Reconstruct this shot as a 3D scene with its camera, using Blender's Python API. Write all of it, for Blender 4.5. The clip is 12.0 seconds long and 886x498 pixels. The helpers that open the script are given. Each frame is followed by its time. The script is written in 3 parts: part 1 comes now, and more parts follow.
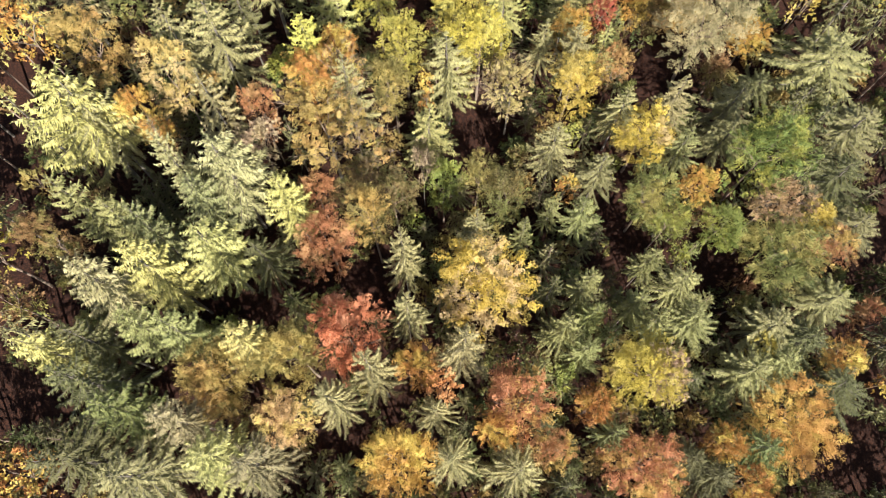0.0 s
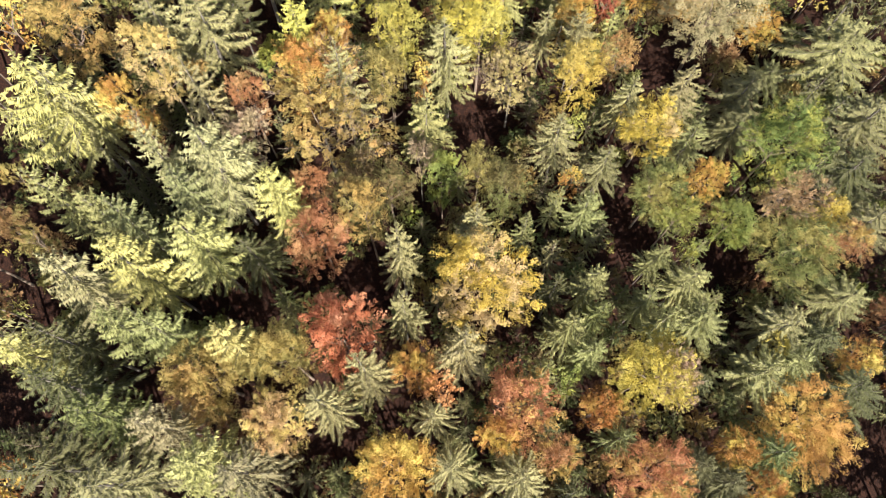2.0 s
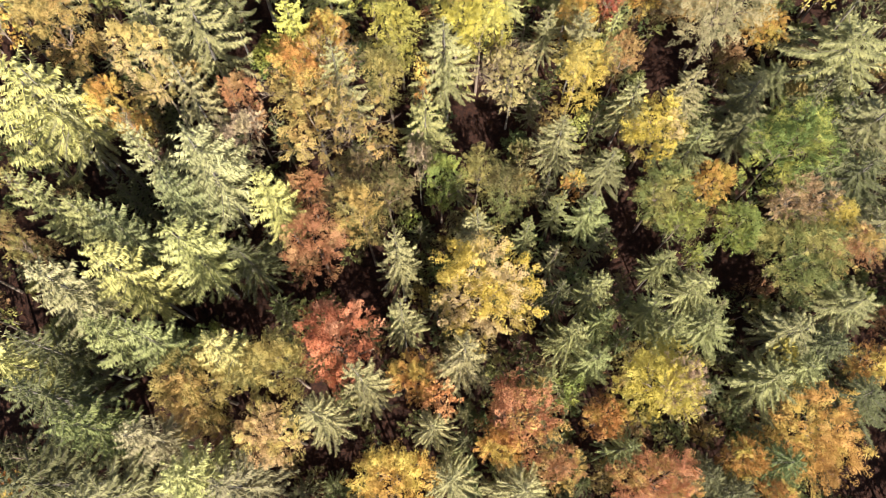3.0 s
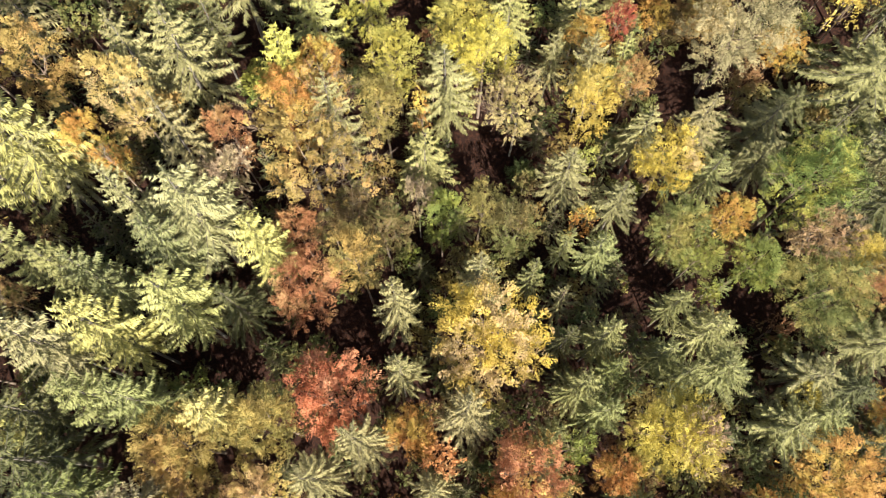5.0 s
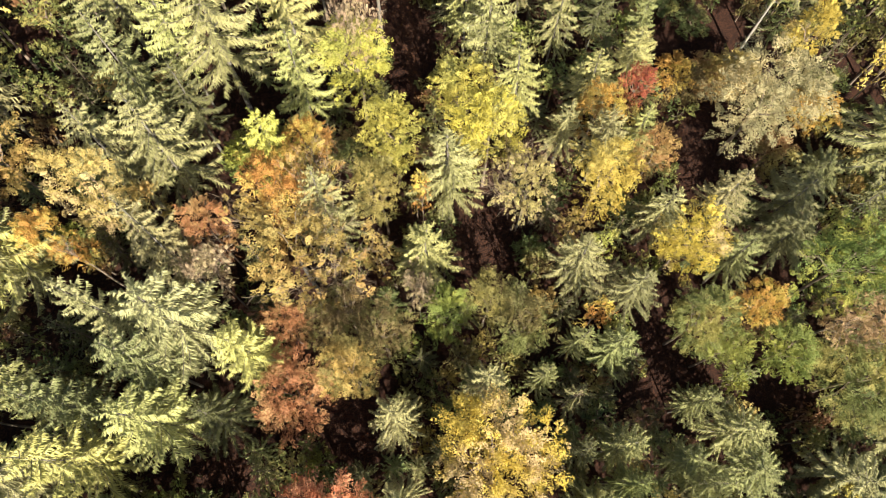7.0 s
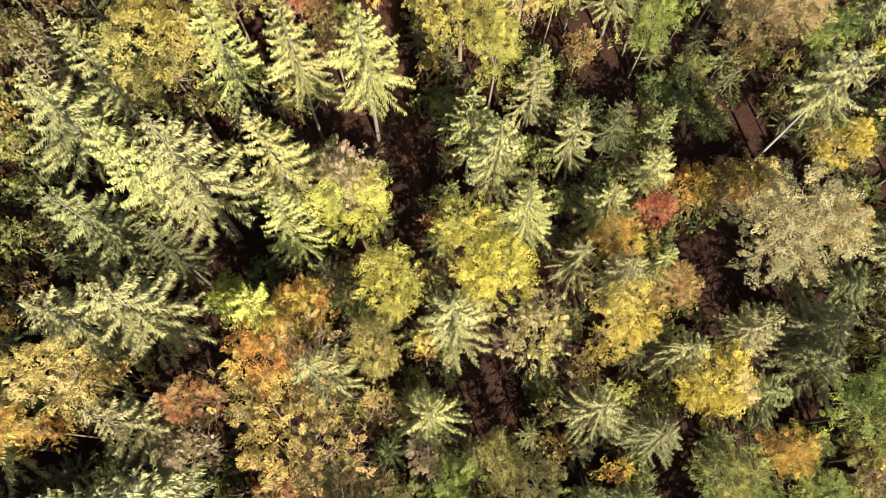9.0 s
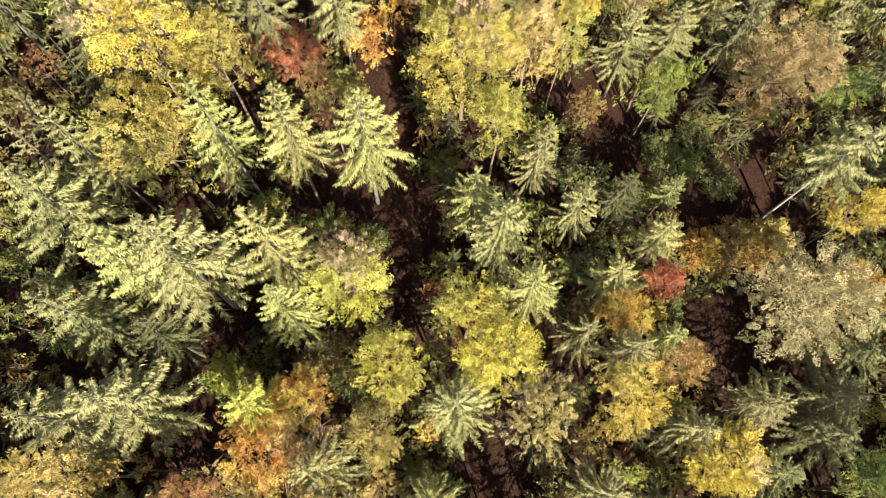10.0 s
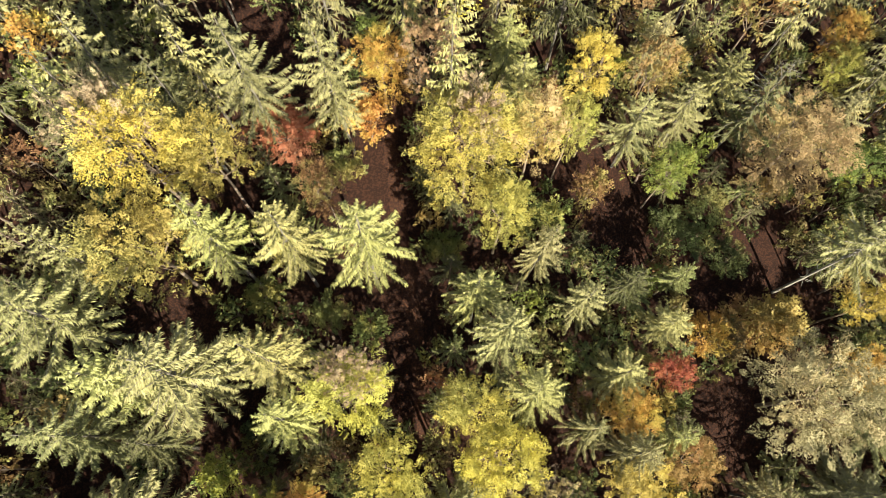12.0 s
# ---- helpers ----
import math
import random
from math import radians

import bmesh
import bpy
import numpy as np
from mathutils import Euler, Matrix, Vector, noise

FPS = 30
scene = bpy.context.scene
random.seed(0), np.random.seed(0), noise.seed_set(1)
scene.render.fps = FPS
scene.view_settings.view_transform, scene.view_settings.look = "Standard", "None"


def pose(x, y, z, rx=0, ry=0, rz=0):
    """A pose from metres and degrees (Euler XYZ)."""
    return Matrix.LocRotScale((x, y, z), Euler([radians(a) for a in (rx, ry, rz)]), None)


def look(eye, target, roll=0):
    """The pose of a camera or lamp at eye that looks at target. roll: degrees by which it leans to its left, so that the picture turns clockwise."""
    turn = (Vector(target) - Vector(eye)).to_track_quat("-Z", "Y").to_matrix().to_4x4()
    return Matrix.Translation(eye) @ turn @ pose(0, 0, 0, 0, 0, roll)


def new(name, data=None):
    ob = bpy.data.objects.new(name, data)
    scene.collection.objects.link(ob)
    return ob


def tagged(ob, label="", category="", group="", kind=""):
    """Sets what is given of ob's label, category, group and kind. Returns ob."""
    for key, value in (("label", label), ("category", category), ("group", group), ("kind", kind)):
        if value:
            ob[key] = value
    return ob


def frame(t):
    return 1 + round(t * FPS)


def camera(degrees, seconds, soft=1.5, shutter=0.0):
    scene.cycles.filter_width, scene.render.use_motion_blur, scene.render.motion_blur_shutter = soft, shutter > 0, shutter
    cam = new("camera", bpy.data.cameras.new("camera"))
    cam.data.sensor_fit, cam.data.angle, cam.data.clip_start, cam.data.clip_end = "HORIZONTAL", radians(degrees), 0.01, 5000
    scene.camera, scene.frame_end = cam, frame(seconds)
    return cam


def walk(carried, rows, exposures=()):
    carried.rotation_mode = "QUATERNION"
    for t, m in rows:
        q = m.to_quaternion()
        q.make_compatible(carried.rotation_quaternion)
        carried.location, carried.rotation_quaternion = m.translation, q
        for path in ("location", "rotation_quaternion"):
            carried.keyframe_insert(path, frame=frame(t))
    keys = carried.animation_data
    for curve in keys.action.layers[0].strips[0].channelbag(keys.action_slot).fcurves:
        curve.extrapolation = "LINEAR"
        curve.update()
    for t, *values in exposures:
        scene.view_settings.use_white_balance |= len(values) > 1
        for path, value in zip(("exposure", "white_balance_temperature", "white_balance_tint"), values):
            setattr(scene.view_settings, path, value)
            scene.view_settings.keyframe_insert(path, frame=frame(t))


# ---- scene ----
cam = camera(66.0, 12.0, soft=0.8)
# seconds, x, y, z, yaw, tilt up from straight down, roll
PATH = [
    (0, -0.000, -0.000, 101.737, -0.000, 19.023, -0.272),
    (0.5, -0.014, 0.060, 100.669, -0.125, 19.026, -0.181),
    (1, 0.015, 0.213, 99.620, -0.250, 19.011, -0.087),
    (1.5, 0.038, 0.406, 98.575, -0.253, 19.075, -0.118),
    (2, 0.098, 0.799, 97.579, -0.235, 19.119, -0.155),
    (2.5, 0.103, 1.399, 96.545, -0.286, 19.131, -0.129),
    (3, 0.072, 2.187, 95.458, -0.426, 19.183, -0.034),
    (3.2, 0.087, 2.514, 95.068, -0.454, 19.222, -0.055),
    (5, -0.034, 8.968, 91.675, -0.526, 19.179, -0.006),
    (5.5, 0.054, 11.589, 90.698, -0.365, 19.274, -0.185),
    (6, -0.051, 14.861, 89.724, -0.487, 19.174, -0.104),
    (6.5, -0.325, 18.394, 88.544, -0.880, 19.158, 0.187),
    (6.7, -0.366, 19.951, 88.062, -0.949, 19.105, 0.253),
    (8.3, -0.855, 35.228, 87.045, -1.778, 18.115, 0.445),
    (8.5, -0.843, 37.349, 87.330, -1.747, 17.912, 0.482),
    (9, -0.864, 42.295, 87.665, -1.698, 17.631, 0.405),
    (9.5, -1.017, 46.989, 87.890, -2.042, 17.469, 0.647),
    (10, -1.165, 51.418, 88.066, -2.517, 17.418, 1.015),
    (10.5, -1.274, 55.910, 88.338, -2.812, 17.210, 1.277),
    (11, -1.159, 59.558, 88.663, -2.687, 17.031, 1.175),
    (11.5, -1.175, 61.901, 88.697, -2.707, 16.874, 1.214),
    (12, -1.249, 63.000, 88.704, -3.040, 16.739, 1.585),
]
walk(cam, [(t, Matrix.Translation((x, y, z)) @ pose(0, 0, 0, 0, 0, yaw) @ pose(0, 0, 0, tilt) @ pose(0, 0, 0, 0, 0, roll)) for t, x, y, z, yaw, tilt, roll in PATH],
     exposures=[(0.0, 1.57, 6650, 10), (5.0, 1.66, 6900, 8), (9.0, 1.68, 7400, 2), (12.0, 1.67, 7400, 2)])

# ---- light ----
SUN_ELEVATION, SUN_AZIMUTH = 28.0, 158.0     # degrees; azimuth clockwise from +y
world = bpy.data.worlds.new("sky")
scene.world = world
world.use_nodes = True
sky = world.node_tree.nodes.new("ShaderNodeTexSky")
sky.sky_type, sky.sun_disc = "NISHITA", False
sky.sun_elevation, sky.sun_rotation = radians(SUN_ELEVATION), radians(SUN_AZIMUTH)
world.node_tree.links.new(sky.outputs["Color"], world.node_tree.nodes["Background"].inputs["Color"])
world.node_tree.nodes["Background"].inputs["Strength"].default_value = 0.055
sun = new("sun", bpy.data.lights.new("sun", "SUN"))
sun.data.energy, sun.data.angle, sun.data.color = 5.0, radians(0.53), (1.0, 0.95, 0.87)
_az, _el = radians(SUN_AZIMUTH), radians(SUN_ELEVATION)
sun.matrix_world = look((100 * math.sin(_az) * math.cos(_el), 100 * math.cos(_az) * math.cos(_el), 100 * math.sin(_el)), (0, 0, 0))


# ---- materials ----
def nodes_of(name):
    mat = bpy.data.materials.new(name)
    mat.use_nodes = True
    tree = mat.node_tree
    return mat, tree, tree.nodes["Principled BSDF"], tree.nodes.new, tree.links.new


def foliage(name, light, dark, other=None, rough=0.62, through_light=0.3, blotch=0.55, patchy=0.5, grain=9.0, speckle=0.4, vivid=0.92):
    """Leaves or needles: two tones mixed in patches, every sprig a little different, and some light passing through."""
    mat, tree, bsdf, node, link = nodes_of(name)
    place = node("ShaderNodeTexCoord")
    patch = node("ShaderNodeTexNoise")
    patch.inputs["Scale"].default_value, patch.inputs["Detail"].default_value = blotch, 3
    link(place.outputs["Object"], patch.inputs["Vector"])
    info = node("ShaderNodeObjectInfo")
    shift = node("ShaderNodeVectorMath")
    shift.operation = "MULTIPLY_ADD"
    link(info.outputs["Random"], shift.inputs[0])
    shift.inputs[1].default_value = (37, 53, 71)
    link(place.outputs["Object"], shift.inputs[2])
    link(shift.outputs[0], patch.inputs["Vector"])
    span = node("ShaderNodeMapRange")
    span.inputs["From Min"].default_value, span.inputs["From Max"].default_value = 0.5 - 0.25 * patchy, 0.5 + 0.25 * patchy
    link(patch.outputs["Fac"], span.inputs["Value"])
    geo = node("ShaderNodeNewGeometry")
    both = node("ShaderNodeMath")
    both.operation = "MULTIPLY_ADD"
    both.use_clamp = True
    link(geo.outputs["Random Per Island"], both.inputs[0])
    both.inputs[1].default_value = speckle
    less = node("ShaderNodeMath")
    less.operation = "MULTIPLY_ADD"
    link(span.outputs["Result"], less.inputs[0])
    less.inputs[1].default_value, less.inputs[2].default_value = 0.75, -0.12
    link(less.outputs[0], both.inputs[2])
    mix = node("ShaderNodeMix")
    mix.data_type = "RGBA"
    mix.inputs["A"].default_value, mix.inputs["B"].default_value = (*dark, 1), (*light, 1)
    link(both.outputs[0], mix.inputs["Factor"])
    tone = mix.outputs["Result"]
    if other:
        broad = node("ShaderNodeTexNoise")
        broad.inputs["Scale"].default_value, broad.inputs["Detail"].default_value = 0.22, 4
        link(shift.outputs[0], broad.inputs["Vector"])
        edge = node("ShaderNodeMapRange")
        edge.inputs["From Min"].default_value, edge.inputs["From Max"].default_value = 0.49, 0.58
        link(broad.outputs["Fac"], edge.inputs["Value"])
        blend_tone = node("ShaderNodeMix")
        blend_tone.data_type = "RGBA"
        link(edge.outputs["Result"], blend_tone.inputs["Factor"])
        link(tone, blend_tone.inputs["A"])
        blend_tone.inputs["B"].default_value = (*other, 1)
        tone = blend_tone.outputs["Result"]
    hsv = node("ShaderNodeHueSaturation")
    hsv.inputs["Saturation"].default_value = vivid
    link(tone, hsv.inputs["Color"])
    tint = node("ShaderNodeMapRange")
    tint.inputs["To Min"].default_value, tint.inputs["To Max"].default_value = 0.485, 0.515
    link(info.outputs["Random"], tint.inputs["Value"])
    link(tint.outputs["Result"], hsv.inputs["Hue"])
    value = node("ShaderNodeMapRange")
    value.inputs["To Min"].default_value, value.inputs["To Max"].default_value = 0.8, 1.2
    fine = node("ShaderNodeTexNoise")
    fine.inputs["Scale"].default_value, fine.inputs["Detail"].default_value = grain, 4
    link(place.outputs["Object"], fine.inputs["Vector"])
    speck = node("ShaderNodeMath")
    speck.operation = "MULTIPLY_ADD"
    link(geo.outputs["Random Per Island"], speck.inputs[0])
    speck.inputs[1].default_value = 0.7 * speckle
    wide = node("ShaderNodeMapRange")
    wide.inputs["From Min"].default_value, wide.inputs["From Max"].default_value, wide.inputs["To Max"].default_value = 0.3, 0.7, 0.65
    link(fine.outputs["Fac"], wide.inputs["Value"])
    link(wide.outputs["Result"], speck.inputs[2])
    link(speck.outputs[0], value.inputs["Value"])
    relief = node("ShaderNodeBump")
    relief.inputs["Strength"].default_value, relief.inputs["Distance"].default_value = 0.8, 0.12
    link(fine.outputs["Fac"], relief.inputs["Height"])
    link(relief.outputs[0], bsdf.inputs["Normal"])
    link(value.outputs["Result"], hsv.inputs["Value"])
    link(hsv.outputs["Color"], bsdf.inputs["Base Color"])
    bsdf.inputs["Roughness"].default_value = rough
    bsdf.inputs["Specular IOR Level"].default_value = 0.35
    leaf = node("ShaderNodeBsdfTranslucent")
    link(hsv.outputs["Color"], leaf.inputs["Color"])
    blend = node("ShaderNodeMixShader")
    blend.inputs["Fac"].default_value = through_light
    link(bsdf.outputs[0], blend.inputs[1])
    link(leaf.outputs[0], blend.inputs[2])
    link(blend.outputs[0], tree.nodes["Material Output"].inputs["Surface"])
    return mat


def bark(name, light, dark):
    mat, tree, bsdf, node, link = nodes_of(name)
    place = node("ShaderNodeTexCoord")
    grain = node("ShaderNodeTexNoise")
    grain.inputs["Scale"].default_value, grain.inputs["Detail"].default_value = 5, 6
    stretch = node("ShaderNodeMapping")
    stretch.inputs["Scale"].default_value = (1, 1, 0.25)
    link(place.outputs["Object"], stretch.inputs["Vector"])
    link(stretch.outputs[0], grain.inputs["Vector"])
    ramp = node("ShaderNodeMix")
    ramp.data_type = "RGBA"
    ramp.inputs["A"].default_value, ramp.inputs["B"].default_value = (*dark, 1), (*light, 1)
    link(grain.outputs["Fac"], ramp.inputs["Factor"])
    link(ramp.outputs["Result"], bsdf.inputs["Base Color"])
    bump = node("ShaderNodeBump")
    bump.inputs["Strength"].default_value, bump.inputs["Distance"].default_value = 0.6, 0.03
    link(grain.outputs["Fac"], bump.inputs["Height"])
    link(bump.outputs[0], bsdf.inputs["Normal"])
    bsdf.inputs["Roughness"].default_value = 0.9
    return mat


def litter(name, tones, scale):
    """Fallen leaves on dark soil: broad stains, and single leaves as small cells."""
    mat, tree, bsdf, node, link = nodes_of(name)
    place = node("ShaderNodeTexCoord")
    broad = node("ShaderNodeTexNoise")
    broad.inputs["Scale"].default_value, broad.inputs["Detail"].default_value = scale, 5
    link(place.outputs["Object"], broad.inputs["Vector"])
    leaf = node("ShaderNodeTexVoronoi")
    leaf.inputs["Scale"].default_value = 7
    link(place.outputs["Object"], leaf.inputs["Vector"])
    soil = node("ShaderNodeMix")
    soil.data_type = "RGBA"
    soil.inputs["A"].default_value, soil.inputs["B"].default_value = (*tones[0], 1), (*tones[1], 1)
    link(broad.outputs["Fac"], soil.inputs["Factor"])
    grey = node("ShaderNodeSeparateColor")
    link(leaf.outputs["Color"], grey.inputs[0])
    pick = node("ShaderNodeMath")
    pick.operation = "GREATER_THAN"
    pick.inputs[1].default_value = 0.62
    link(grey.outputs[0], pick.inputs[0])
    top = node("ShaderNodeMix")
    top.data_type = "RGBA"
    link(pick.outputs[0], top.inputs["Factor"])
    link(soil.outputs["Result"], top.inputs["A"])
    top.inputs["B"].default_value = (*tones[2], 1)
    link(top.outputs["Result"], bsdf.inputs["Base Color"])
    bump = node("ShaderNodeBump")
    bump.inputs["Strength"].default_value, bump.inputs["Distance"].default_value = 0.5, 0.05
    link(leaf.outputs["Distance"], bump.inputs["Height"])
    link(bump.outputs[0], bsdf.inputs["Normal"])
    bsdf.inputs["Roughness"].default_value = 0.95
    bsdf.inputs["Specular IOR Level"].default_value = 0.1
    return mat


# tone: what it looks like in words, light colour, dark colour
NEEDLES = {
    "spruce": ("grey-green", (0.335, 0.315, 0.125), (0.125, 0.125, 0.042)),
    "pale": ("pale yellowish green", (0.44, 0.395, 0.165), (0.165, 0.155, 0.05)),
    # "bright" has sunlight in its needle colour, "dark" has shade
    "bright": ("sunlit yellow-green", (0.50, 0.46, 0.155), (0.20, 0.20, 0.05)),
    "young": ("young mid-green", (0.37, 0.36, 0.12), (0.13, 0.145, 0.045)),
    "dark": ("shaded dark green", (0.165, 0.16, 0.05), (0.06, 0.067, 0.022)),
    "brownish": ("thinning brownish green", (0.30, 0.25, 0.12), (0.13, 0.12, 0.055)),
    "dead": ("dry greyish", (0.22, 0.20, 0.15), (0.11, 0.11, 0.07)),
    "greylarch": ("pale beige-green", (0.41, 0.35, 0.18), (0.24, 0.20, 0.10)),
    "lime": ("light lime green", (0.62, 0.57, 0.17), (0.32, 0.30, 0.075)),
    "palepine": ("pale grey-green", (0.50, 0.455, 0.22), (0.21, 0.20, 0.075)),
    "palelime": ("pale lime green", (0.54, 0.52, 0.18), (0.24, 0.24, 0.065)),
    "palegreen": ("soft light green", (0.40, 0.395, 0.14), (0.15, 0.165, 0.045)),
    "olivepine": ("olive green", (0.30, 0.31, 0.12), (0.12, 0.14, 0.05)),
    "yellowgreen": ("vivid yellow-green", (0.60, 0.56, 0.09), (0.33, 0.33, 0.05)),
    "green": ("fresh green", (0.24, 0.27, 0.07), (0.08, 0.11, 0.03)),
}
LEAVES = {
    "green": ("still green", (0.29, 0.30, 0.075), (0.10, 0.13, 0.035), (0.36, 0.32, 0.08)),
    # green leaves with the understory's shade put into the colour
    "shadegreen": ("shaded deep green", (0.15, 0.18, 0.05), (0.06, 0.08, 0.022), (0.22, 0.2, 0.055)),
    "brightgreen": ("bright green", (0.27, 0.32, 0.06), (0.09, 0.14, 0.03), (0.42, 0.40, 0.07)),
    "greenyellow": ("green turning yellow", (0.42, 0.40, 0.06), (0.12, 0.17, 0.03), (0.20, 0.24, 0.05)),
    "lime": ("light lime", (0.55, 0.52, 0.1), (0.29, 0.3, 0.06), (0.36, 0.31, 0.08)),
    "limeyellow": ("yellow with lime", (0.66, 0.56, 0.085), (0.35, 0.32, 0.055), (0.43, 0.4, 0.085)),
    "yellow": ("bright yellow", (0.72, 0.57, 0.075), (0.39, 0.305, 0.04), (0.57, 0.47, 0.1)),
    "gold": ("golden yellow", (0.78, 0.57, 0.05), (0.45, 0.32, 0.055), (0.55, 0.39, 0.18)),
    "yellowolive": ("yellowish olive", (0.58, 0.48, 0.09), (0.28, 0.245, 0.05), (0.36, 0.33, 0.08)),
    "ambergold": ("amber gold", (0.56, 0.4, 0.1), (0.33, 0.21, 0.05), (0.28, 0.235, 0.07)),
    "amber": ("amber and yellow", (0.63, 0.35, 0.055), (0.36, 0.165, 0.028), (0.55, 0.40, 0.07)),
    "orange": ("orange", (0.55, 0.225, 0.04), (0.3, 0.11, 0.02), (0.6, 0.42, 0.08)),
    "pinkorange": ("faded orange", (0.52, 0.27, 0.12), (0.34, 0.13, 0.05), (0.55, 0.38, 0.10)),
    "pinkgold": ("faded gold", (0.64, 0.43, 0.2), (0.42, 0.25, 0.1), (0.6, 0.47, 0.13)),
    "rosewood": ("reddish orange", (0.58, 0.26, 0.10), (0.36, 0.145, 0.05), (0.62, 0.42, 0.10)),
    "red": ("fiery red-orange", (0.62, 0.225, 0.07), (0.37, 0.11, 0.035), (0.58, 0.27, 0.12)),
    "deepred": ("deep red", (0.42, 0.115, 0.04), (0.24, 0.06, 0.025), (0.5, 0.2, 0.05)),
    "rust": ("rust brown", (0.53, 0.23, 0.09), (0.32, 0.12, 0.045), (0.5, 0.28, 0.11)),
    "brown": ("brown", (0.36, 0.19, 0.07), (0.17, 0.09, 0.035), (0.30, 0.25, 0.07)),
    "ochre": ("ochre yellow", (0.52, 0.39, 0.095), (0.28, 0.19, 0.05), (0.30, 0.25, 0.07)),
    "olive": ("dull olive", (0.38, 0.31, 0.09), (0.17, 0.15, 0.045), (0.42, 0.33, 0.09)),
    "olivebrown": ("olive brown", (0.27, 0.19, 0.065), (0.11, 0.09, 0.03), (0.20, 0.20, 0.055)),
    "pinkbare": ("few pinkish brown", (0.52, 0.38, 0.25), (0.34, 0.24, 0.15), (0.5, 0.4, 0.22)),
    "brownbare": ("sparse brownish", (0.47, 0.315, 0.15), (0.30, 0.19, 0.085), (0.42, 0.30, 0.12)),
    "palebare": ("sparse pale yellow", (0.56, 0.46, 0.19), (0.35, 0.27, 0.105), (0.5, 0.42, 0.14)),
    "palegold": ("pale gold", (0.66, 0.50, 0.16), (0.42, 0.30, 0.09), (0.58, 0.42, 0.2)),
    "bronze": ("golden brown", (0.52, 0.37, 0.1), (0.3, 0.2, 0.055), (0.42, 0.24, 0.07)),
    "amberorange": ("amber orange", (0.66, 0.36, 0.065), (0.42, 0.19, 0.035), (0.62, 0.42, 0.08)),
    "greybeech": ("dry greyish beige", (0.48, 0.42, 0.22), (0.31, 0.265, 0.13), (0.46, 0.37, 0.18)),
}
NEEDLE_MATS = {k: foliage("needles_" + k, v[1], v[2], through_light=0.12, blotch=0.8, patchy=1.2) for k, v in NEEDLES.items()}
LEAF_MATS = {k: foliage("leaves_" + k, v[1], v[2], v[3], through_light=0.27, blotch=0.32, patchy=0.9, grain=3.0, speckle=0.2, vivid=0.93) for k, v in LEAVES.items()}
BARK_GREY = bark("bark_grey", (0.17, 0.15, 0.13), (0.07, 0.06, 0.05))
BARK_BROWN = bark("bark_brown", (0.24, 0.18, 0.14), (0.09, 0.065, 0.05))
TWIG_PALE = bark("twig_pale", (0.35, 0.27, 0.21), (0.20, 0.15, 0.115))
TWIG_THIN = bark("twig_thin", (0.24, 0.18, 0.13), (0.14, 0.10, 0.075))
DEAD_WOOD = bark("dead_wood", (0.32, 0.295, 0.265), (0.19, 0.17, 0.15))
# floor tones well below real litter: the canopy's shade is in the colour
FLOOR = litter("shaded_leaf_litter", ((0.012, 0.0065, 0.0055), (0.026, 0.0125, 0.0095), (0.040, 0.0175, 0.0115)), 0.12)
TRAIL = litter("trail_litter", ((0.026, 0.013, 0.010), (0.042, 0.02, 0.015), (0.06, 0.027, 0.016)), 0.5)


# ---- ground ----
def rise(x, y):
    """The hillside's height: a steady slope that levels out far away."""
    return 70 * math.tanh((-0.1397 * x + 0.1855 * y) / 70) - 10.00


def uneven(x, y):
    return rise(x, y) + 0.5 * noise.noise((x * 0.07, y * 0.07, 3)) + 0.18 * noise.noise((x * 0.35, y * 0.35, 9))


def grid_mesh(name, xs, ys, height):
    verts = [(x, y, height(x, y)) for y in ys for x in xs]
    n = len(xs)
    faces = [(j * n + i, j * n + i + 1, (j + 1) * n + i + 1, (j + 1) * n + i) for j in range(len(ys) - 1) for i in range(n - 1)]
    me = bpy.data.meshes.new(name)
    me.from_pydata(verts, [], faces)
    me.shade_smooth()
    return me


def spread(near_lo, near_hi, step):
    near = [near_lo + step * k for k in range(int((near_hi - near_lo) / step) + 1)]
    out = [20 * 1.5 ** k for k in range(1, 12)]
    return [near_lo - d for d in reversed(out)] + near + [near[-1] + d for d in out]


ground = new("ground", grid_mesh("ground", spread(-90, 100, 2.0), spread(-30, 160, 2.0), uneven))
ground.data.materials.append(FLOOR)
tagged(ground, "woodland floor of brown fallen leaves, coloured dark for the shade under the trees", "ground", kind="structure")


def trail_line(s):
    """The middle of the footpath, s metres along +y."""
    return 1.54 - 0.0724 * s + 0.5 * math.sin(s * 0.11), s


def make_trail():
    verts, faces, count = [], [], 70
    for k in range(count):
        x, y = trail_line(63.3 + k * 1.0)
        for u in (-1.25, -0.6, 0, 0.6, 1.25):
            wob = 0.25 * noise.noise((k * 0.4, u * 3, 5))
            verts.append((x + u + wob, y, uneven(x + u + wob, y) + (0.05 if abs(u) < 1 else -0.06)))
    for k in range(count - 1):
        for i in range(4):
            a = k * 5 + i
            faces.append((a, a + 1, a + 6, a + 5))
    me = bpy.data.meshes.new("path")
    me.from_pydata(verts, [], faces)
    me.materials.append(TRAIL)
    tagged(new("path", me), "narrow reddish-brown footpath strewn with fallen leaves", "path", kind="structure")


make_trail()


# ---- tree parts ----
def data_of(name, verts, faces, mat):
    me = bpy.data.meshes.new(name)
    me.from_pydata(np.asarray(verts).tolist(), [], [list(f) for f in faces])
    me.materials.append(mat)
    return me


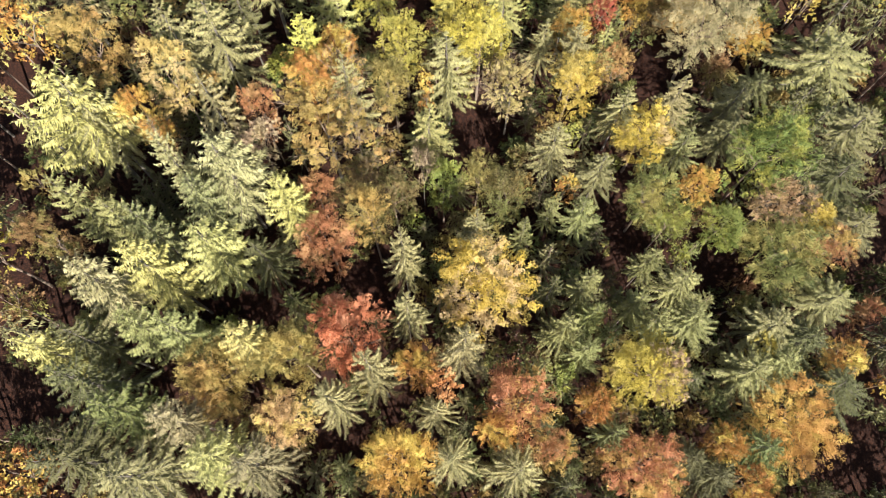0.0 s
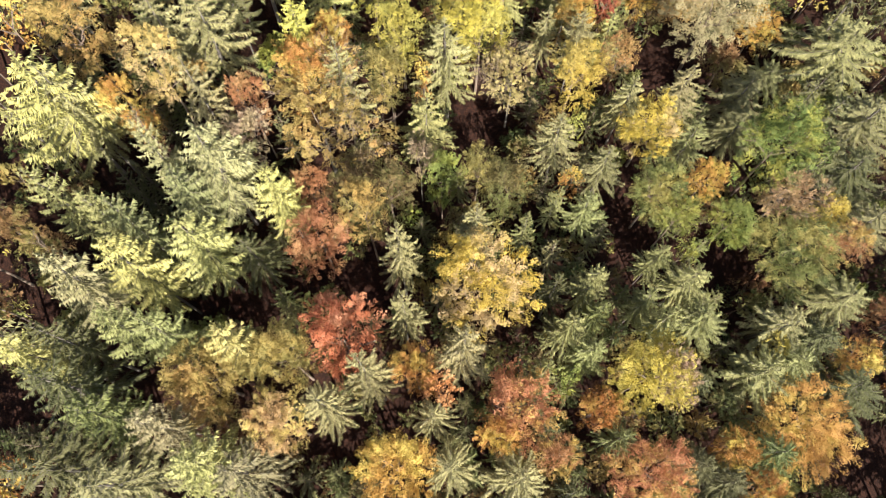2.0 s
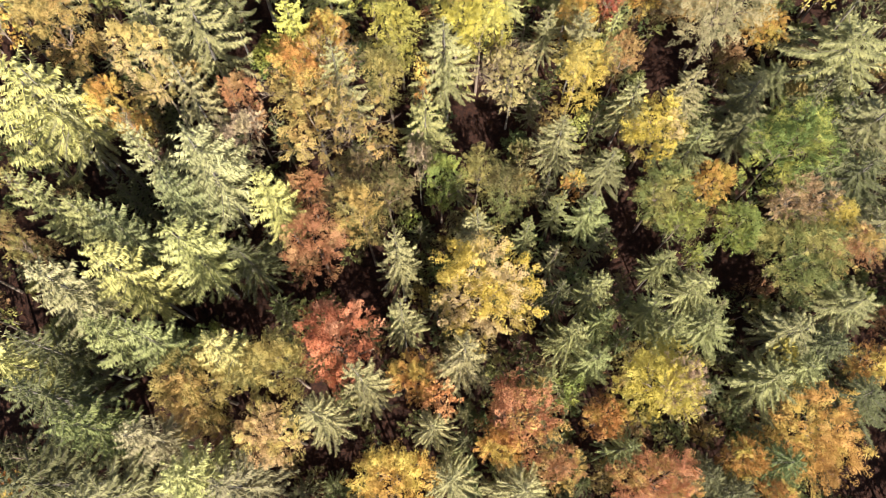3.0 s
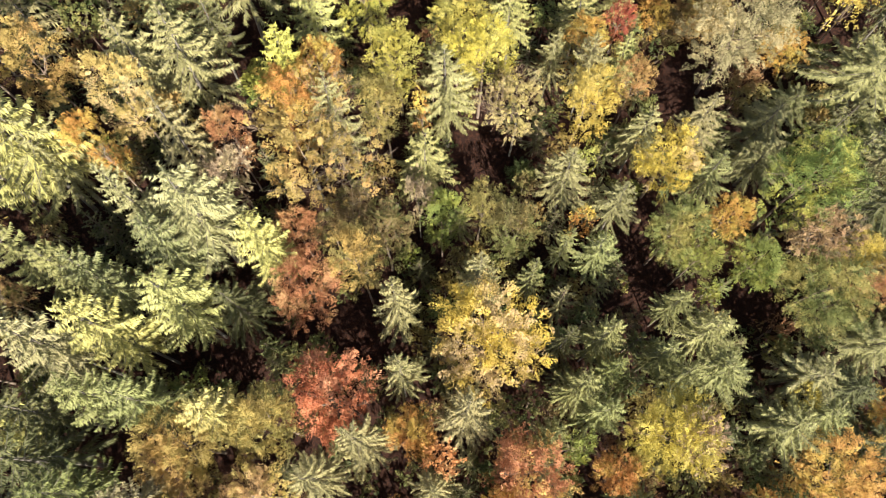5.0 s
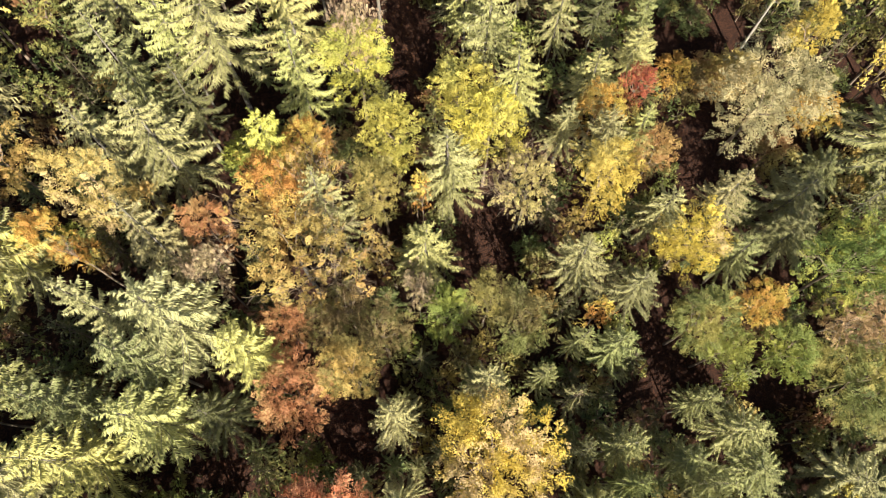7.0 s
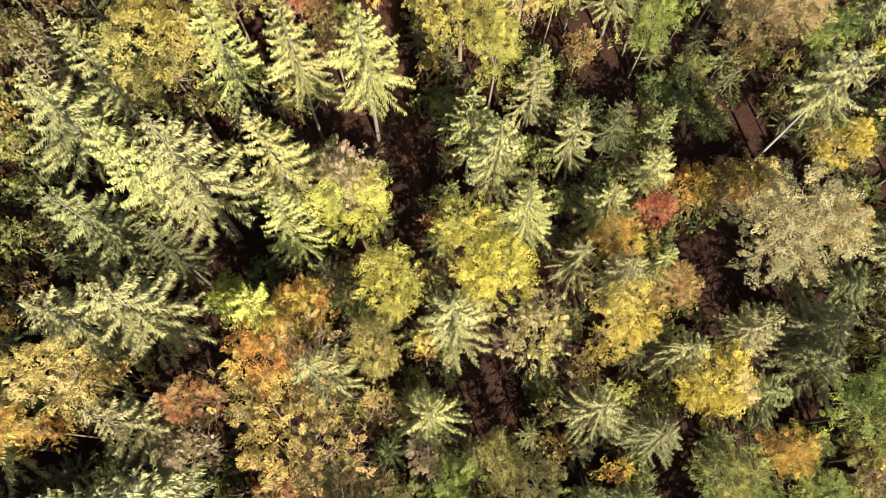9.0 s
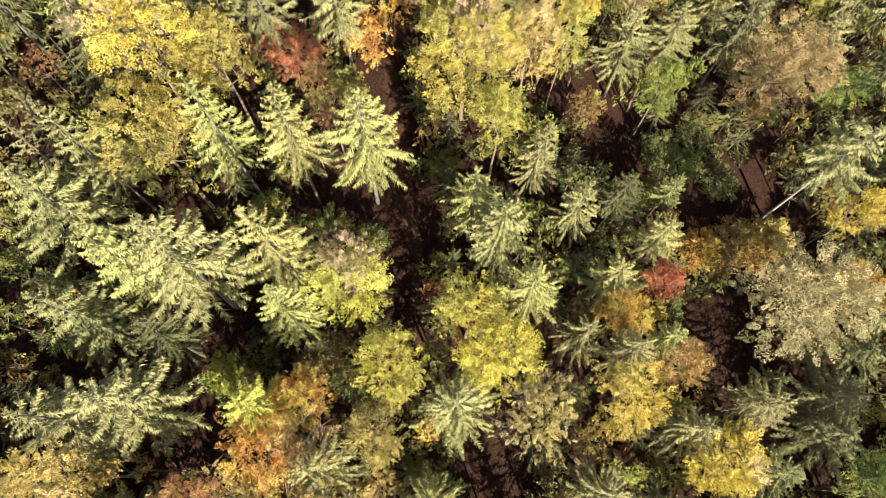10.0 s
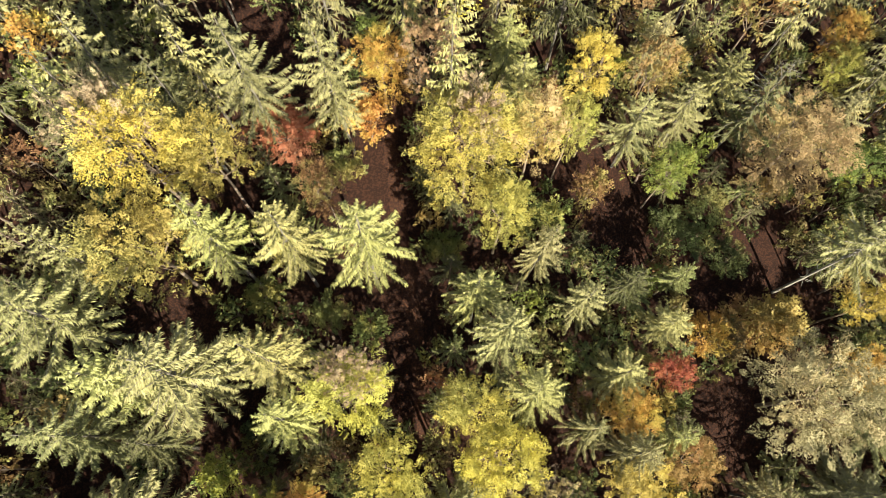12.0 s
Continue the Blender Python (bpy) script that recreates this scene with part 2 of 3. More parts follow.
def tube(points, radii, sides=5):
    """A tapered, bent tube along the points."""
    verts, faces = [], []
    for k, (p, r) in enumerate(zip(points, radii)):
        q = points[min(k + 1, len(points) - 1)]
        o = points[max(k - 1, 0)]
        ax = np.subtract(q, o)
        ax = ax / (np.linalg.norm(ax) + 1e-9)
        side = np.cross(ax, (0.31, 0.93, 0.17))
        side /= np.linalg.norm(side) + 1e-9
        up = np.cross(ax, side)
        for i in range(sides):
            a = 2 * math.pi * i / sides
            verts.append(np.add(p, r * (math.cos(a) * side + math.sin(a) * up)))
    for k in range(len(points) - 1):
        for i in range(sides):
            a, b = k * sides + i, k * sides + (i + 1) % sides
            faces.append((a, b, b + sides, a + sides))
    return verts, faces


def gather(pieces):
    verts, faces = [], []
    for v, f in pieces:
        base = len(verts)
        verts += list(v)
        faces += [[i + base for i in face] for face in f]
    return verts, faces


def unit(v):
    return v / (np.linalg.norm(v, axis=-1, keepdims=True) + 1e-9)


def conifer_meshes(seed, height, radius, start, whorls, per, droop, lift, flare, twig, gap, ragged, tuft=0.26, broad=0.055, stubs=0):
    """Trunk, boughs and needle crown of one conifer: whorls of arching boughs, longer downwards, each a narrow plume of
    hanging side twigs with short tufts along its back."""
    rng = np.random.default_rng(seed)
    lean = rng.normal(0, 0.012, 2)
    zs = np.linspace(0, height * 0.985, 7)
    trunk = tube([(lean[0] * z, lean[1] * z, z - (0.4 if z == 0 else 0)) for z in zs], [0.008 * height * (1 - 0.93 * z / height) + 0.015 for z in zs], 7)
    rows = []
    for w in range(whorls):
        u = (w + 0.3) / whorls
        z0 = height * (0.985 - (0.985 - start) * u ** 0.95)
        reach = radius * min(1.0, u ** flare * 1.06) * (1 - 0.30 * max(0, u - 0.80) / 0.20)
        n = max(4, int(round(per * (0.8 + 0.4 * u))))
        spin = rng.uniform(0, 6.283)
        for b in range(n):
            if u > 0.25 and rng.random() < 0.22 * ragged:
                continue
            rows.append((spin + 6.283 * b / n + rng.normal(0, 0.2), max(0.3, 1.12 * reach * rng.uniform(1 - ragged, 1 + 0.6 * ragged)), u,
                         z0 + rng.normal(0, 0.22 * (height - start * height) / whorls), droop * rng.uniform(0.7, 1.3), rng.normal(0, 0.2)))
    az, long, u, z, bend, curl = np.array(rows).T
    foot = np.stack([lean[0] * z, lean[1] * z, z], 1)

    def spine(i, s):
        zz = lift * (1 - 0.6 * u[i]) * long[i] * s - bend[i] * (0.35 + u[i]) * long[i] * s ** 1.7 + 0.16 * long[i] * s ** 5
        return foot[i] + np.stack([np.cos(az[i] + curl[i] * s) * long[i] * s, np.sin(az[i] + curl[i] * s) * long[i] * s, zz], -1)
    boughs = []
    for i in range(len(az)):
        pts = spine(np.full(4, i), np.linspace(0, 0.94, 4))
        boughs.append(tube(list(pts), [(0.022 + 0.011 * long[i]) * (1 - 0.26 * k) for k in range(4)], 3))
    for k in range(stubs):
        a, z1, far = rng.uniform(0, 6.283), height * start * rng.uniform(0.45, 1.0), rng.uniform(0.6, 1.9)
        tip = np.array([math.cos(a) * far, math.sin(a) * far, z1 - 0.25 * far])
        boughs.append(tube([(lean[0] * z1, lean[1] * z1, z1), tip * (0.5, 0.5, 1) + (0, 0, 0.15 * far), tip], [0.03, 0.022, 0.01], 3))
    parts = []

    def fringe(per_metre, low, spread, pitch, reach_of, half):
        count = np.maximum(3, (long * per_metre).astype(int))
        i = np.repeat(np.arange(len(az)), count)
        m = len(i)
        k = np.concatenate([np.arange(c) for c in count])
        s = np.clip(low + (1.0 - low) * (k + rng.uniform(0, 1, m)) / count[i], 0, 1)
        hand = np.where(rng.random(m) < 0.5, -1.0, 1.0)
        turn = az[i] + 1.5 * curl[i] * s + hand * rng.uniform(*spread, m)
        length = reach_of(i, s) * rng.uniform(0.65, 1.3, m)
        way = np.stack([np.cos(turn), np.sin(turn), rng.normal(pitch(i), 0.2, m)], 1)
        at = spine(i, s)
        ahead = np.stack([np.cos(az[i] + curl[i]), np.sin(az[i] + curl[i]), rng.normal(0, 0.55, m)], 1) * (half * rng.uniform(0.7, 1.4, m))[:, None]
        parts.append(np.stack([at - ahead, at + ahead, at + way * length[:, None]], 1).reshape(-1, 3))

    plume = lambda i, s: twig * (0.30 + 0.80 * np.clip(4 * s * (1.0 - s) + 0.10 * s, 0, 1) ** 0.6) * np.minimum(1.0, 0.40 + 0.2 * long[i])
    fringe(1 / gap, 0.08, (0.55, 1.25), lambda i: -0.70 - 0.5 * bend[i] * (0.5 + u[i]), plume, broad)
    fringe(0.7 / gap, 0.10, (0.40, 1.0), lambda i: -0.18 - 0.1 * u[i], lambda i, s: 0.85 * plume(i, s), broad)
    fringe(0.6 / gap, 0.10, (0.0, 1.3), lambda i: 0.40 + 0 * u[i], lambda i, s: np.full(len(i), tuft), broad * 0.8)
    m = 30
    a = rng.uniform(0, 6.283, m)
    at = np.stack([np.full(m, lean[0] * height), np.full(m, lean[1] * height), height * rng.uniform(0.95, 0.99, m)], 1)
    way = unit(np.stack([np.cos(a), np.sin(a), rng.uniform(0.3, 1.6, m)], 1)) * twig * 0.6
    across = np.stack([-np.sin(a), np.cos(a), 0 * a], 1) * 0.05
    parts.append(np.stack([at - across, at + across, at + way], 1).reshape(-1, 3))
    verts = np.concatenate(parts)
    return gather([trunk]), gather(boughs), (verts, np.arange(len(verts)).reshape(-1, 3))


def limbs_of(rng, height, radius, depth, fork, levels, thick):
    """A forking skeleton of limbs. Returns the tubes and the points where twigs end."""
    tubes, ends = [], []

    def grow(p, d, length, r, level):
        pts = [p]
        for k in range(3):
            d = unit(d + rng.normal(0, 0.16, 3) + np.array([0, 0, 0.05]))
            pts.append(pts[-1] + d * length / 3)
        tubes.append(tube(pts, [r, r * 0.82, r * 0.66, r * 0.5], 3 if level or levels == 0 else 6))
        if level >= levels:
            ends.append((pts[-1], d))
            return
        for k in range(fork if level else fork + 2):
            turn = unit(d * 0.9 + unit(rng.normal(0, 1, 3)) * 0.75 + np.array([0, 0, 0.1]))
            grow(pts[-1 - (k % 2)], turn, length * rng.uniform(0.55, 0.8), max(r * 0.5, 0.018), level + 1)
    base = np.array([0, 0, height - 1.75 * depth])
    n = 5
    for k in range(n):
        a = 6.283 * k / n + rng.normal(0, 0.3)
        tilt = rng.uniform(0.35, 1.0)
        grow(base + np.array([0, 0, rng.uniform(-0.1, 0.5) * depth]), unit(np.array([math.cos(a) * tilt, math.sin(a) * tilt, 0.9])), (0.80 if levels > 2 else 0.62) * radius, thick, 0)
    return tubes, ends


def spray_leaves(rng, at, along, face, reach, per, size):
    """Leaves on flat, slightly hanging sprays: points, directions and facings of the sprays, their lengths, leaves on each."""
    n = len(at)
    side = unit(np.cross(face, along))
    s = rng.uniform(-0.25, 1.0, (n, per))
    wide = rng.uniform(-1, 1, (n, per)) * (0.50 - 0.30 * np.abs(s - 0.25))
    p = at[:, None] + (along[:, None] * s[..., None] + side[:, None] * wide[..., None]) * reach[:, None, None]
    p = p + face[:, None] * (rng.normal(0, 0.06, (n, per)) * reach[:, None])[..., None]
    p[..., 2] -= 0.16 * reach[:, None] * np.clip(s, 0, 1) ** 2
    p = p.reshape(-1, 3)
    m = len(p)
    way = unit((along[:, None] * 0.8 + side[:, None] * (1.6 * wide)[..., None]).reshape(-1, 3) + rng.normal(0, 0.4, (m, 3)))
    look_to = unit(np.repeat(face, per, 0) + rng.normal(0, 0.2, (m, 3)))
    across = unit(np.cross(look_to, way))
    length = size * rng.uniform(0.6, 1.4, m)
    back = p - way * (0.5 * length)[:, None]
    half = (0.42 * length * rng.uniform(0.7, 1.1, m))[:, None] * across
    verts = np.stack([back + half, back - half, p + way * (0.6 * length)[:, None]], 1).reshape(-1, 3)
    return verts, np.arange(len(verts)).reshape(-1, 3)


def broadleaf_meshes(seed, height, radius, depth, lobes, sprays, per, size, bare=False):
    """Trunk, limbs and crown: leafy sprays in tiers over the boughs of an uneven crown, with gaps between the boughs."""
    rng = np.random.default_rng(seed)
    top = height - depth
    trunk_top = height - 1.6 * depth
    trunk = tube([(0, 0, -0.4), (0.1, 0, trunk_top * 0.3), (-0.1, 0.12, trunk_top * 0.7), (0, 0, trunk_top + 0.35 * depth)],
                 [0.028 * radius + 0.12, 0.022 * radius + 0.09, 0.02 * radius + 0.07, 0.012 * radius + 0.04], 8 if radius > 3 else 5)
    tubes, ends = limbs_of(rng, height, radius, depth, 3 if bare else 2, 3 if bare else 1 if radius > 3 else 0, 0.012 * radius + (0.01 if bare else 0.035))
    spots = []
    for k in range(lobes):
        f = 0.70 * math.sqrt((k + 0.4) / lobes) * rng.uniform(0.8, 1.1)
        a = 2.4 * k + rng.normal(0, 0.3)
        r = radius * rng.uniform(0.22, 0.36)
        spots.append((f * radius * math.cos(a), f * radius * math.sin(a), top + depth * (0.78 - 1.15 * f ** 1.6 + rng.uniform(-0.22, 0.12)), r, r * rng.uniform(0.75, 1.15) * max(0.8, depth / radius)))
    for k in range(max(3, lobes // 2)):
        a = 2.4 * k + rng.normal(0, 0.4)
        f, r = rng.uniform(0.35, 0.66), radius * rng.uniform(0.22, 0.34)
        spots.append((f * radius * math.cos(a), f * radius * math.sin(a), top - depth * rng.uniform(0.35, 0.85), r, r * max(0.8, depth / radius)))
    spots = np.array(spots)
    weight = spots[:, 3] ** 2
    which = rng.choice(len(spots), sprays, p=weight / weight.sum())
    n = unit(rng.normal(0, 1, (sprays, 3)))
    n[:, 2] = np.where(n[:, 2] < -0.3, -n[:, 2], n[:, 2])
    shell = np.where(rng.random(sprays) < 0.28, rng.uniform(0.35, 0.75, sprays), rng.uniform(0.80, 1.15, sprays))
    at = spots[which, :3] + n * shell[:, None] * np.stack([spots[which, 3], spots[which, 3], spots[which, 4]], 1)
    inside = np.zeros(sprays, bool)
    for k, (x, y, z, r, v) in enumerate(spots):
        inside |= (np.linalg.norm((at - (x, y, z)) / (r, r, v), axis=1) < 0.62) & (which != k)
    keep = ~inside
    if bare:
        bald = rng.random(len(spots)) < 0.25
        keep &= ~bald[which] & (rng.random(sprays) < 0.75)
    at, n = at[keep], n[keep]
    out = np.concatenate([at[:, :2], 0 * at[:, 2:]], 1) / radius
    along = unit(n * 0.7 + out * 0.6 + rng.normal(0, 0.35, at.shape))
    if bare and ends:
        pick = rng.choice(len(ends), int(0.55 * len(ends)), replace=False)
        at = np.concatenate([at, np.array([ends[k][0] for k in pick])])
        along = np.concatenate([along, unit(np.array([ends[k][1] for k in pick]) + rng.normal(0, 0.25, (len(pick), 3)))])
        n = np.concatenate([n, unit(rng.normal(0, 1, (len(pick), 3)))])
    face = unit(np.array([0, 0, 0.45]) + 0.9 * n + rng.normal(0, 0.35, at.shape))
    face = unit(face - along * (face * along).sum(1, keepdims=True))
    reach = (0.11 * radius + 0.42) * rng.uniform(0.6, 1.4, len(at)) * (0.75 if bare else 1.0)
    crown = spray_leaves(rng, at, along, face, reach, per, size)
    twigs = []
    if bare:
        for q, d in ends:
            for k in range(3):
                w = unit(d + rng.normal(0, 0.55, 3))
                twigs.append(tube([q, q + w * 0.10 * radius + rng.normal(0, 0.03, 3), q + w * 0.21 * radius], [0.016, 0.012, 0.007], 3))
    return trunk, gather(tubes + twigs), crown


def kind_of(meshes, mats):
    """One built tree of a kind, as mesh data: the trunk with its boughs, and the crown."""
    (tv, tf), (lv, lf), (cv, cf) = meshes
    wood = data_of("trunk", list(tv) + list(lv), list(tf) + [[i + len(tv) for i in f] for f in lf], mats[0])
    wood.materials.append(mats[1])
    wood.polygons.foreach_set("material_index", [int(k >= len(tf)) for k in range(len(wood.polygons))])
    return wood, data_of("crown", cv, cf, mats[2])


ORDER = random.Random(7)
GREY, BROWN = (BARK_GREY, BARK_GREY), (BARK_BROWN, BARK_BROWN)
#                                          height radius start whorls per droop lift flare twig gap ragged
SPRUCES = [kind_of(conifer_meshes(11 + k, 28, 4.5, 0.34, 15, 5.8, 0.34 + 0.05 * k, 0.34, 0.70, 0.46, 0.055, 0.20 + 0.05 * (k % 3), tuft=0.2), (*GREY, NEEDLE_MATS["spruce"])) for k in range(6)]
HIGH_SPRUCES = [kind_of(conifer_meshes(41 + k, 30, 4.5, 0.44, 13, 6.0, 0.42, 0.34, 0.66, 0.46, 0.055, 0.20, tuft=0.2, stubs=14), (*GREY, NEEDLE_MATS["bright"])) for k in range(3)]
FAR_SPRUCES = [kind_of(conifer_meshes(61 + k, 28, 4.5, 0.32, 12, 5.0, 0.42, 0.34, 0.68, 0.60, 0.22, 0.22, broad=0.14), (*GREY, NEEDLE_MATS["spruce"])) for k in range(3)]
PINES = [kind_of(conifer_meshes(31 + k, 27, 4.5, 0.36, 19, 6.4, 0.24, 0.44, 0.50, 0.60, 0.085, 0.38, tuft=0.26, broad=0.068), (*GREY, NEEDLE_MATS["pale"])) for k in range(5)]
SAPLINGS = [kind_of(conifer_meshes(51 + k, 14, 2.6, 0.22, 10, 5.2, 0.30, 0.42, 0.72, 0.40, 0.11, 0.22, tuft=0.2, broad=0.075), (*BROWN, NEEDLE_MATS["young"])) for k in range(4)]
BARE_STEMMED = [kind_of(conifer_meshes(39, 27, 4.5, 0.60, 11, 6.0, 0.40, 0.34, 0.55, 0.5, 0.06, 0.35, tuft=0.26, stubs=22), (DEAD_WOOD, DEAD_WOOD, NEEDLE_MATS["pale"]))]
DEAD_SPRUCE = kind_of(conifer_meshes(59, 28, 4.5, 0.40, 11, 5.0, 0.26, 0.30, 0.60, 0.5, 0.4, 0.35, tuft=0.15, broad=0.03), (DEAD_WOOD, DEAD_WOOD, NEEDLE_MATS["dead"]))
#                                              height radius depth lobes sprays leaves size
BIG = [kind_of(broadleaf_meshes(71 + k, 22, 5.0, 6.0, 15 + k, 430, 54, 0.142), (*BROWN, LEAF_MATS["yellow"])) for k in range(6)]
GREAT = [kind_of(broadleaf_meshes(81 + k, 24, 7.0, 7.0, 24, 700, 60, 0.155), (*BROWN, LEAF_MATS["yellow"])) for k in range(3)]
SMALL = [kind_of(broadleaf_meshes(91 + k, 13, 2.5, 3.6, 8 + k, 100, 17, 0.20), (*BROWN, LEAF_MATS["olive"])) for k in range(5)]
BUSHES = [kind_of(broadleaf_meshes(121 + k, 6.0, 2.8, 2.4, 12, 230, 24, 0.17), (*BROWN, LEAF_MATS["olive"])) for k in range(4)]
LOW_BUSHES = [kind_of(broadleaf_meshes(141 + k, 6.0, 2.8, 2.4, 10, 95, 14, 0.25), (*BROWN, LEAF_MATS["olive"])) for k in range(3)]
SHRUBS = [kind_of(broadleaf_meshes(131 + k, 3.2, 1.8, 1.4, 6, 40, 11, 0.24), (*BROWN, LEAF_MATS["olive"])) for k in range(3)]
FAR_BROADLEAVES = [kind_of(broadleaf_meshes(101 + k, 22, 5.0, 6.0, 13, 190, 12, 0.36), (*BROWN, LEAF_MATS["yellow"])) for k in range(3)]
BARE = [kind_of(broadleaf_meshes(111 + k, 22, 5.0, 5.6, 20, 620, 58, 0.14, bare=True), (BARK_GREY, TWIG_THIN, LEAF_MATS["brownbare"])) for k in range(3)]


def plant(name, kinds, base_h, base_r, x, y, height, radius, mat, label, category, group):
    """A tree of a kind on the slope: an empty at its foot with trunk and crown under it."""
    kind = kinds[ORDER.randrange(len(kinds))]
    root = new(name)
    root.empty_display_size = 0.5
    root.matrix_world = Matrix.LocRotScale((x, y, rise(x, y)), Euler((0, 0, ORDER.uniform(0, 6.283))), (radius / base_r, radius / base_r, height / base_h))
    for part_name, me in zip(("trunk", "crown"), kind):
        ob = new(part_name, me)
        ob.parent = root
        if part_name == "crown":
            ob.material_slots[0].link = "OBJECT"
            ob.material_slots[0].material = mat
    return tagged(root, label, category, group)


def spruce(x, y, height, radius, tone, kinds=SPRUCES):
    if height < 19 and radius < 3.1:
        return plant("young_spruce", SAPLINGS, 14, 2.6, x, y, height, radius, NEEDLE_MATS[tone], f"{NEEDLES[tone][0]} young spruce growing among taller trees", "spruce", "young conifers")
    return plant("spruce_tree", kinds, 30 if kinds is HIGH_SPRUCES else 28, 4.5, x, y, height, radius, NEEDLE_MATS[tone], f"tall {NEEDLES[tone][0]} spruce with drooping boughs on the slope", "spruce", "spruces of the wood")


def bare_spruce(x, y, height, radius, tone):
    return plant("dead_spruce", [DEAD_SPRUCE], 28, 4.5, x, y, height, radius, NEEDLE_MATS[tone], "dead grey spruce with bare spreading boughs", "spruce", "dead spruces")


def pine(x, y, height, radius, tone):
    return plant("conifer_tree", PINES, 27, 4.5, x, y, height, radius, NEEDLE_MATS[tone], f"broad {NEEDLES[tone][0]} conifer with feathery upswept boughs", "conifer", "broad conifers of the wood")


def bare_stemmed_conifer(x, y, height, radius, tone):
    return plant("bare_stemmed_conifer", BARE_STEMMED, 27, 4.5, x, y, height, radius, NEEDLE_MATS[tone], "tall conifer with a long bare pale trunk and a thin top", "conifer", "broad conifers of the wood")


def broadleaf(x, y, height, radius, tone, kinds=BIG):
    if height < 11 and radius >= 1.8 and kinds is BIG:
        return plant("bushy_tree", BUSHES if radius >= 2.6 else LOW_BUSHES, 6.0, 2.8, x, y, height, radius, LEAF_MATS[tone], f"low bushy tree with {LEAVES[tone][0]} leaves between the spruces", "tree", "low bushy trees")
    if radius < 2.5:
        return plant("young_broadleaf_tree", SMALL, 13, 2.5, x, y, height, radius, LEAF_MATS[tone], f"small broadleaf tree with {LEAVES[tone][0]} autumn leaves", "tree", "small broadleaf trees")
    if radius > 5.6 and kinds is BIG:
        return plant("broadleaf_tree", GREAT, 24, 7.0, x, y, height, radius, LEAF_MATS[tone], f"very wide broadleaf tree with {LEAVES[tone][0]} autumn foliage", "tree", "broadleaf trees")
    return plant("broadleaf_tree", kinds, 22, 5.0, x, y, height, radius, LEAF_MATS[tone], f"large broadleaf tree with {LEAVES[tone][0]} autumn foliage", "tree", "broadleaf trees")


def shrub(x, y, height, radius, tone):
    return plant("undergrowth_shrub", SHRUBS, 3.2, 1.8, x, y, height, radius, LEAF_MATS[tone], f"low woodland shrub with {LEAVES[tone][0]} leaves under the trees", "shrub", "undergrowth shrubs")


def thin_broadleaf(x, y, height, radius, tone):
    return plant("thinning_tree", BARE, 22, 5.0, x, y, height, radius, LEAF_MATS[tone], f"half-bare tree with grey-brown twigs and {LEAVES[tone][0]} leaves", "tree", "half-bare trees")


# ---- the trees that stand out, from the near slope to the far ----
broadleaf(44.8, -0.4, 16.9, 3.40, "orange")
pine(39.7, 0.7, 16.9, 4.08, "dark")
spruce(9.1, 1.4, 28.0, 4.70, "pale")
spruce(-36.5, 1.4, 29.4, 6.67, "spruce")
spruce(-23.4, 2.0, 30.2, 5.28, "brownish")
broadleaf(27.3, 2.1, 23.4, 5.62, "rosewood")
broadleaf(-5.7, 2.7, 26.8, 5.28, "amberorange")
pine(-27.6, 2.9, 29.4, 4.67, "palelime")
spruce(0.7, 2.9, 31.4, 4.04, "pale")
spruce(-44.2, 3.2, 29.4, 5.62, "dark")
pine(35.3, 3.3, 17.9, 3.69, "dark")
broadleaf(14.1, 4.3, 26.7, 3.10, "pinkorange")
pine(46.7, 4.9, 16.9, 3.80, "green")
broadleaf(41.0, 5.3, 16.9, 3.41, "orange")
broadleaf(6.8, 6.6, 26.6, 2.93, "amber")
spruce(24.0, 6.7, 21.9, 3.25, "young")
pine(-32.5, 7.6, 29.4, 3.21, "greylarch")
broadleaf(-19.4, 8.0, 27.1, 4.07, "pinkgold")
pine(-38.9, 8.4, 29.3, 3.65, "green")
broadleaf(53.1, 8.6, 14.4, 8.25, "amberorange")
spruce(-1.6, 8.8, 31.0, 3.20, "pale")
broadleaf(37.6, 9.2, 10.5, 2.54, "bronze")
spruce(-14.1, 10.1, 31.4, 4.00, "pale")
broadleaf(9.7, 10.2, 27.2, 5.32, "rosewood")
broadleaf(21.3, 10.4, 19.9, 3.08, "amber")
spruce(12.8, 11.2, 24.6, 2.50, "young")
broadleaf(-0.3, 11.8, 28.5, 2.43, "red")
spruce(-43.8, 11.9, 29.4, 6.06, "dark")
broadleaf(15.1, 13.0, 26.5, 2.10, "greenyellow")
spruce(-8.5, 13.0, 33.4, 3.96, "pale")
broadleaf(-29.1, 13.5, 23.0, 5.72, "bronze")
spruce(61.6, 13.6, 16.9, 6.92, "dark")
thin_broadleaf(30.3, 14.0, 26.0, 3.00, "pinkbare")
broadleaf(27.7, 14.3, 26.6, 5.85, "yellow")
broadleaf(-3.4, 14.6, 24.5, 3.34, "amber")
spruce(13.2, 14.6, 24.6, 2.83, "young")
pine(-46.9, 15.1, 29.4, 3.31, "lime")
broadleaf(-19.1, 15.8, 26.3, 4.31, "ochre")
spruce(2.3, 16.0, 31.4, 4.30, "pale")
pine(47.0, 16.1, 14.6, 5.39, "palegreen")
pine(-24.1, 16.2, 31.1, 3.38, "lime")
spruce(-43.6, 16.7, 29.4, 4.08, "dark")
pine(19.7, 17.2, 22.7, 3.04, "palegreen")
pine(51.3, 17.4, 16.9, 3.55, "palegreen")
pine(-32.3, 17.9, 28.8, 3.30, "palegreen")
pine(-36.9, 18.3, 29.5, 3.38, "palegreen")
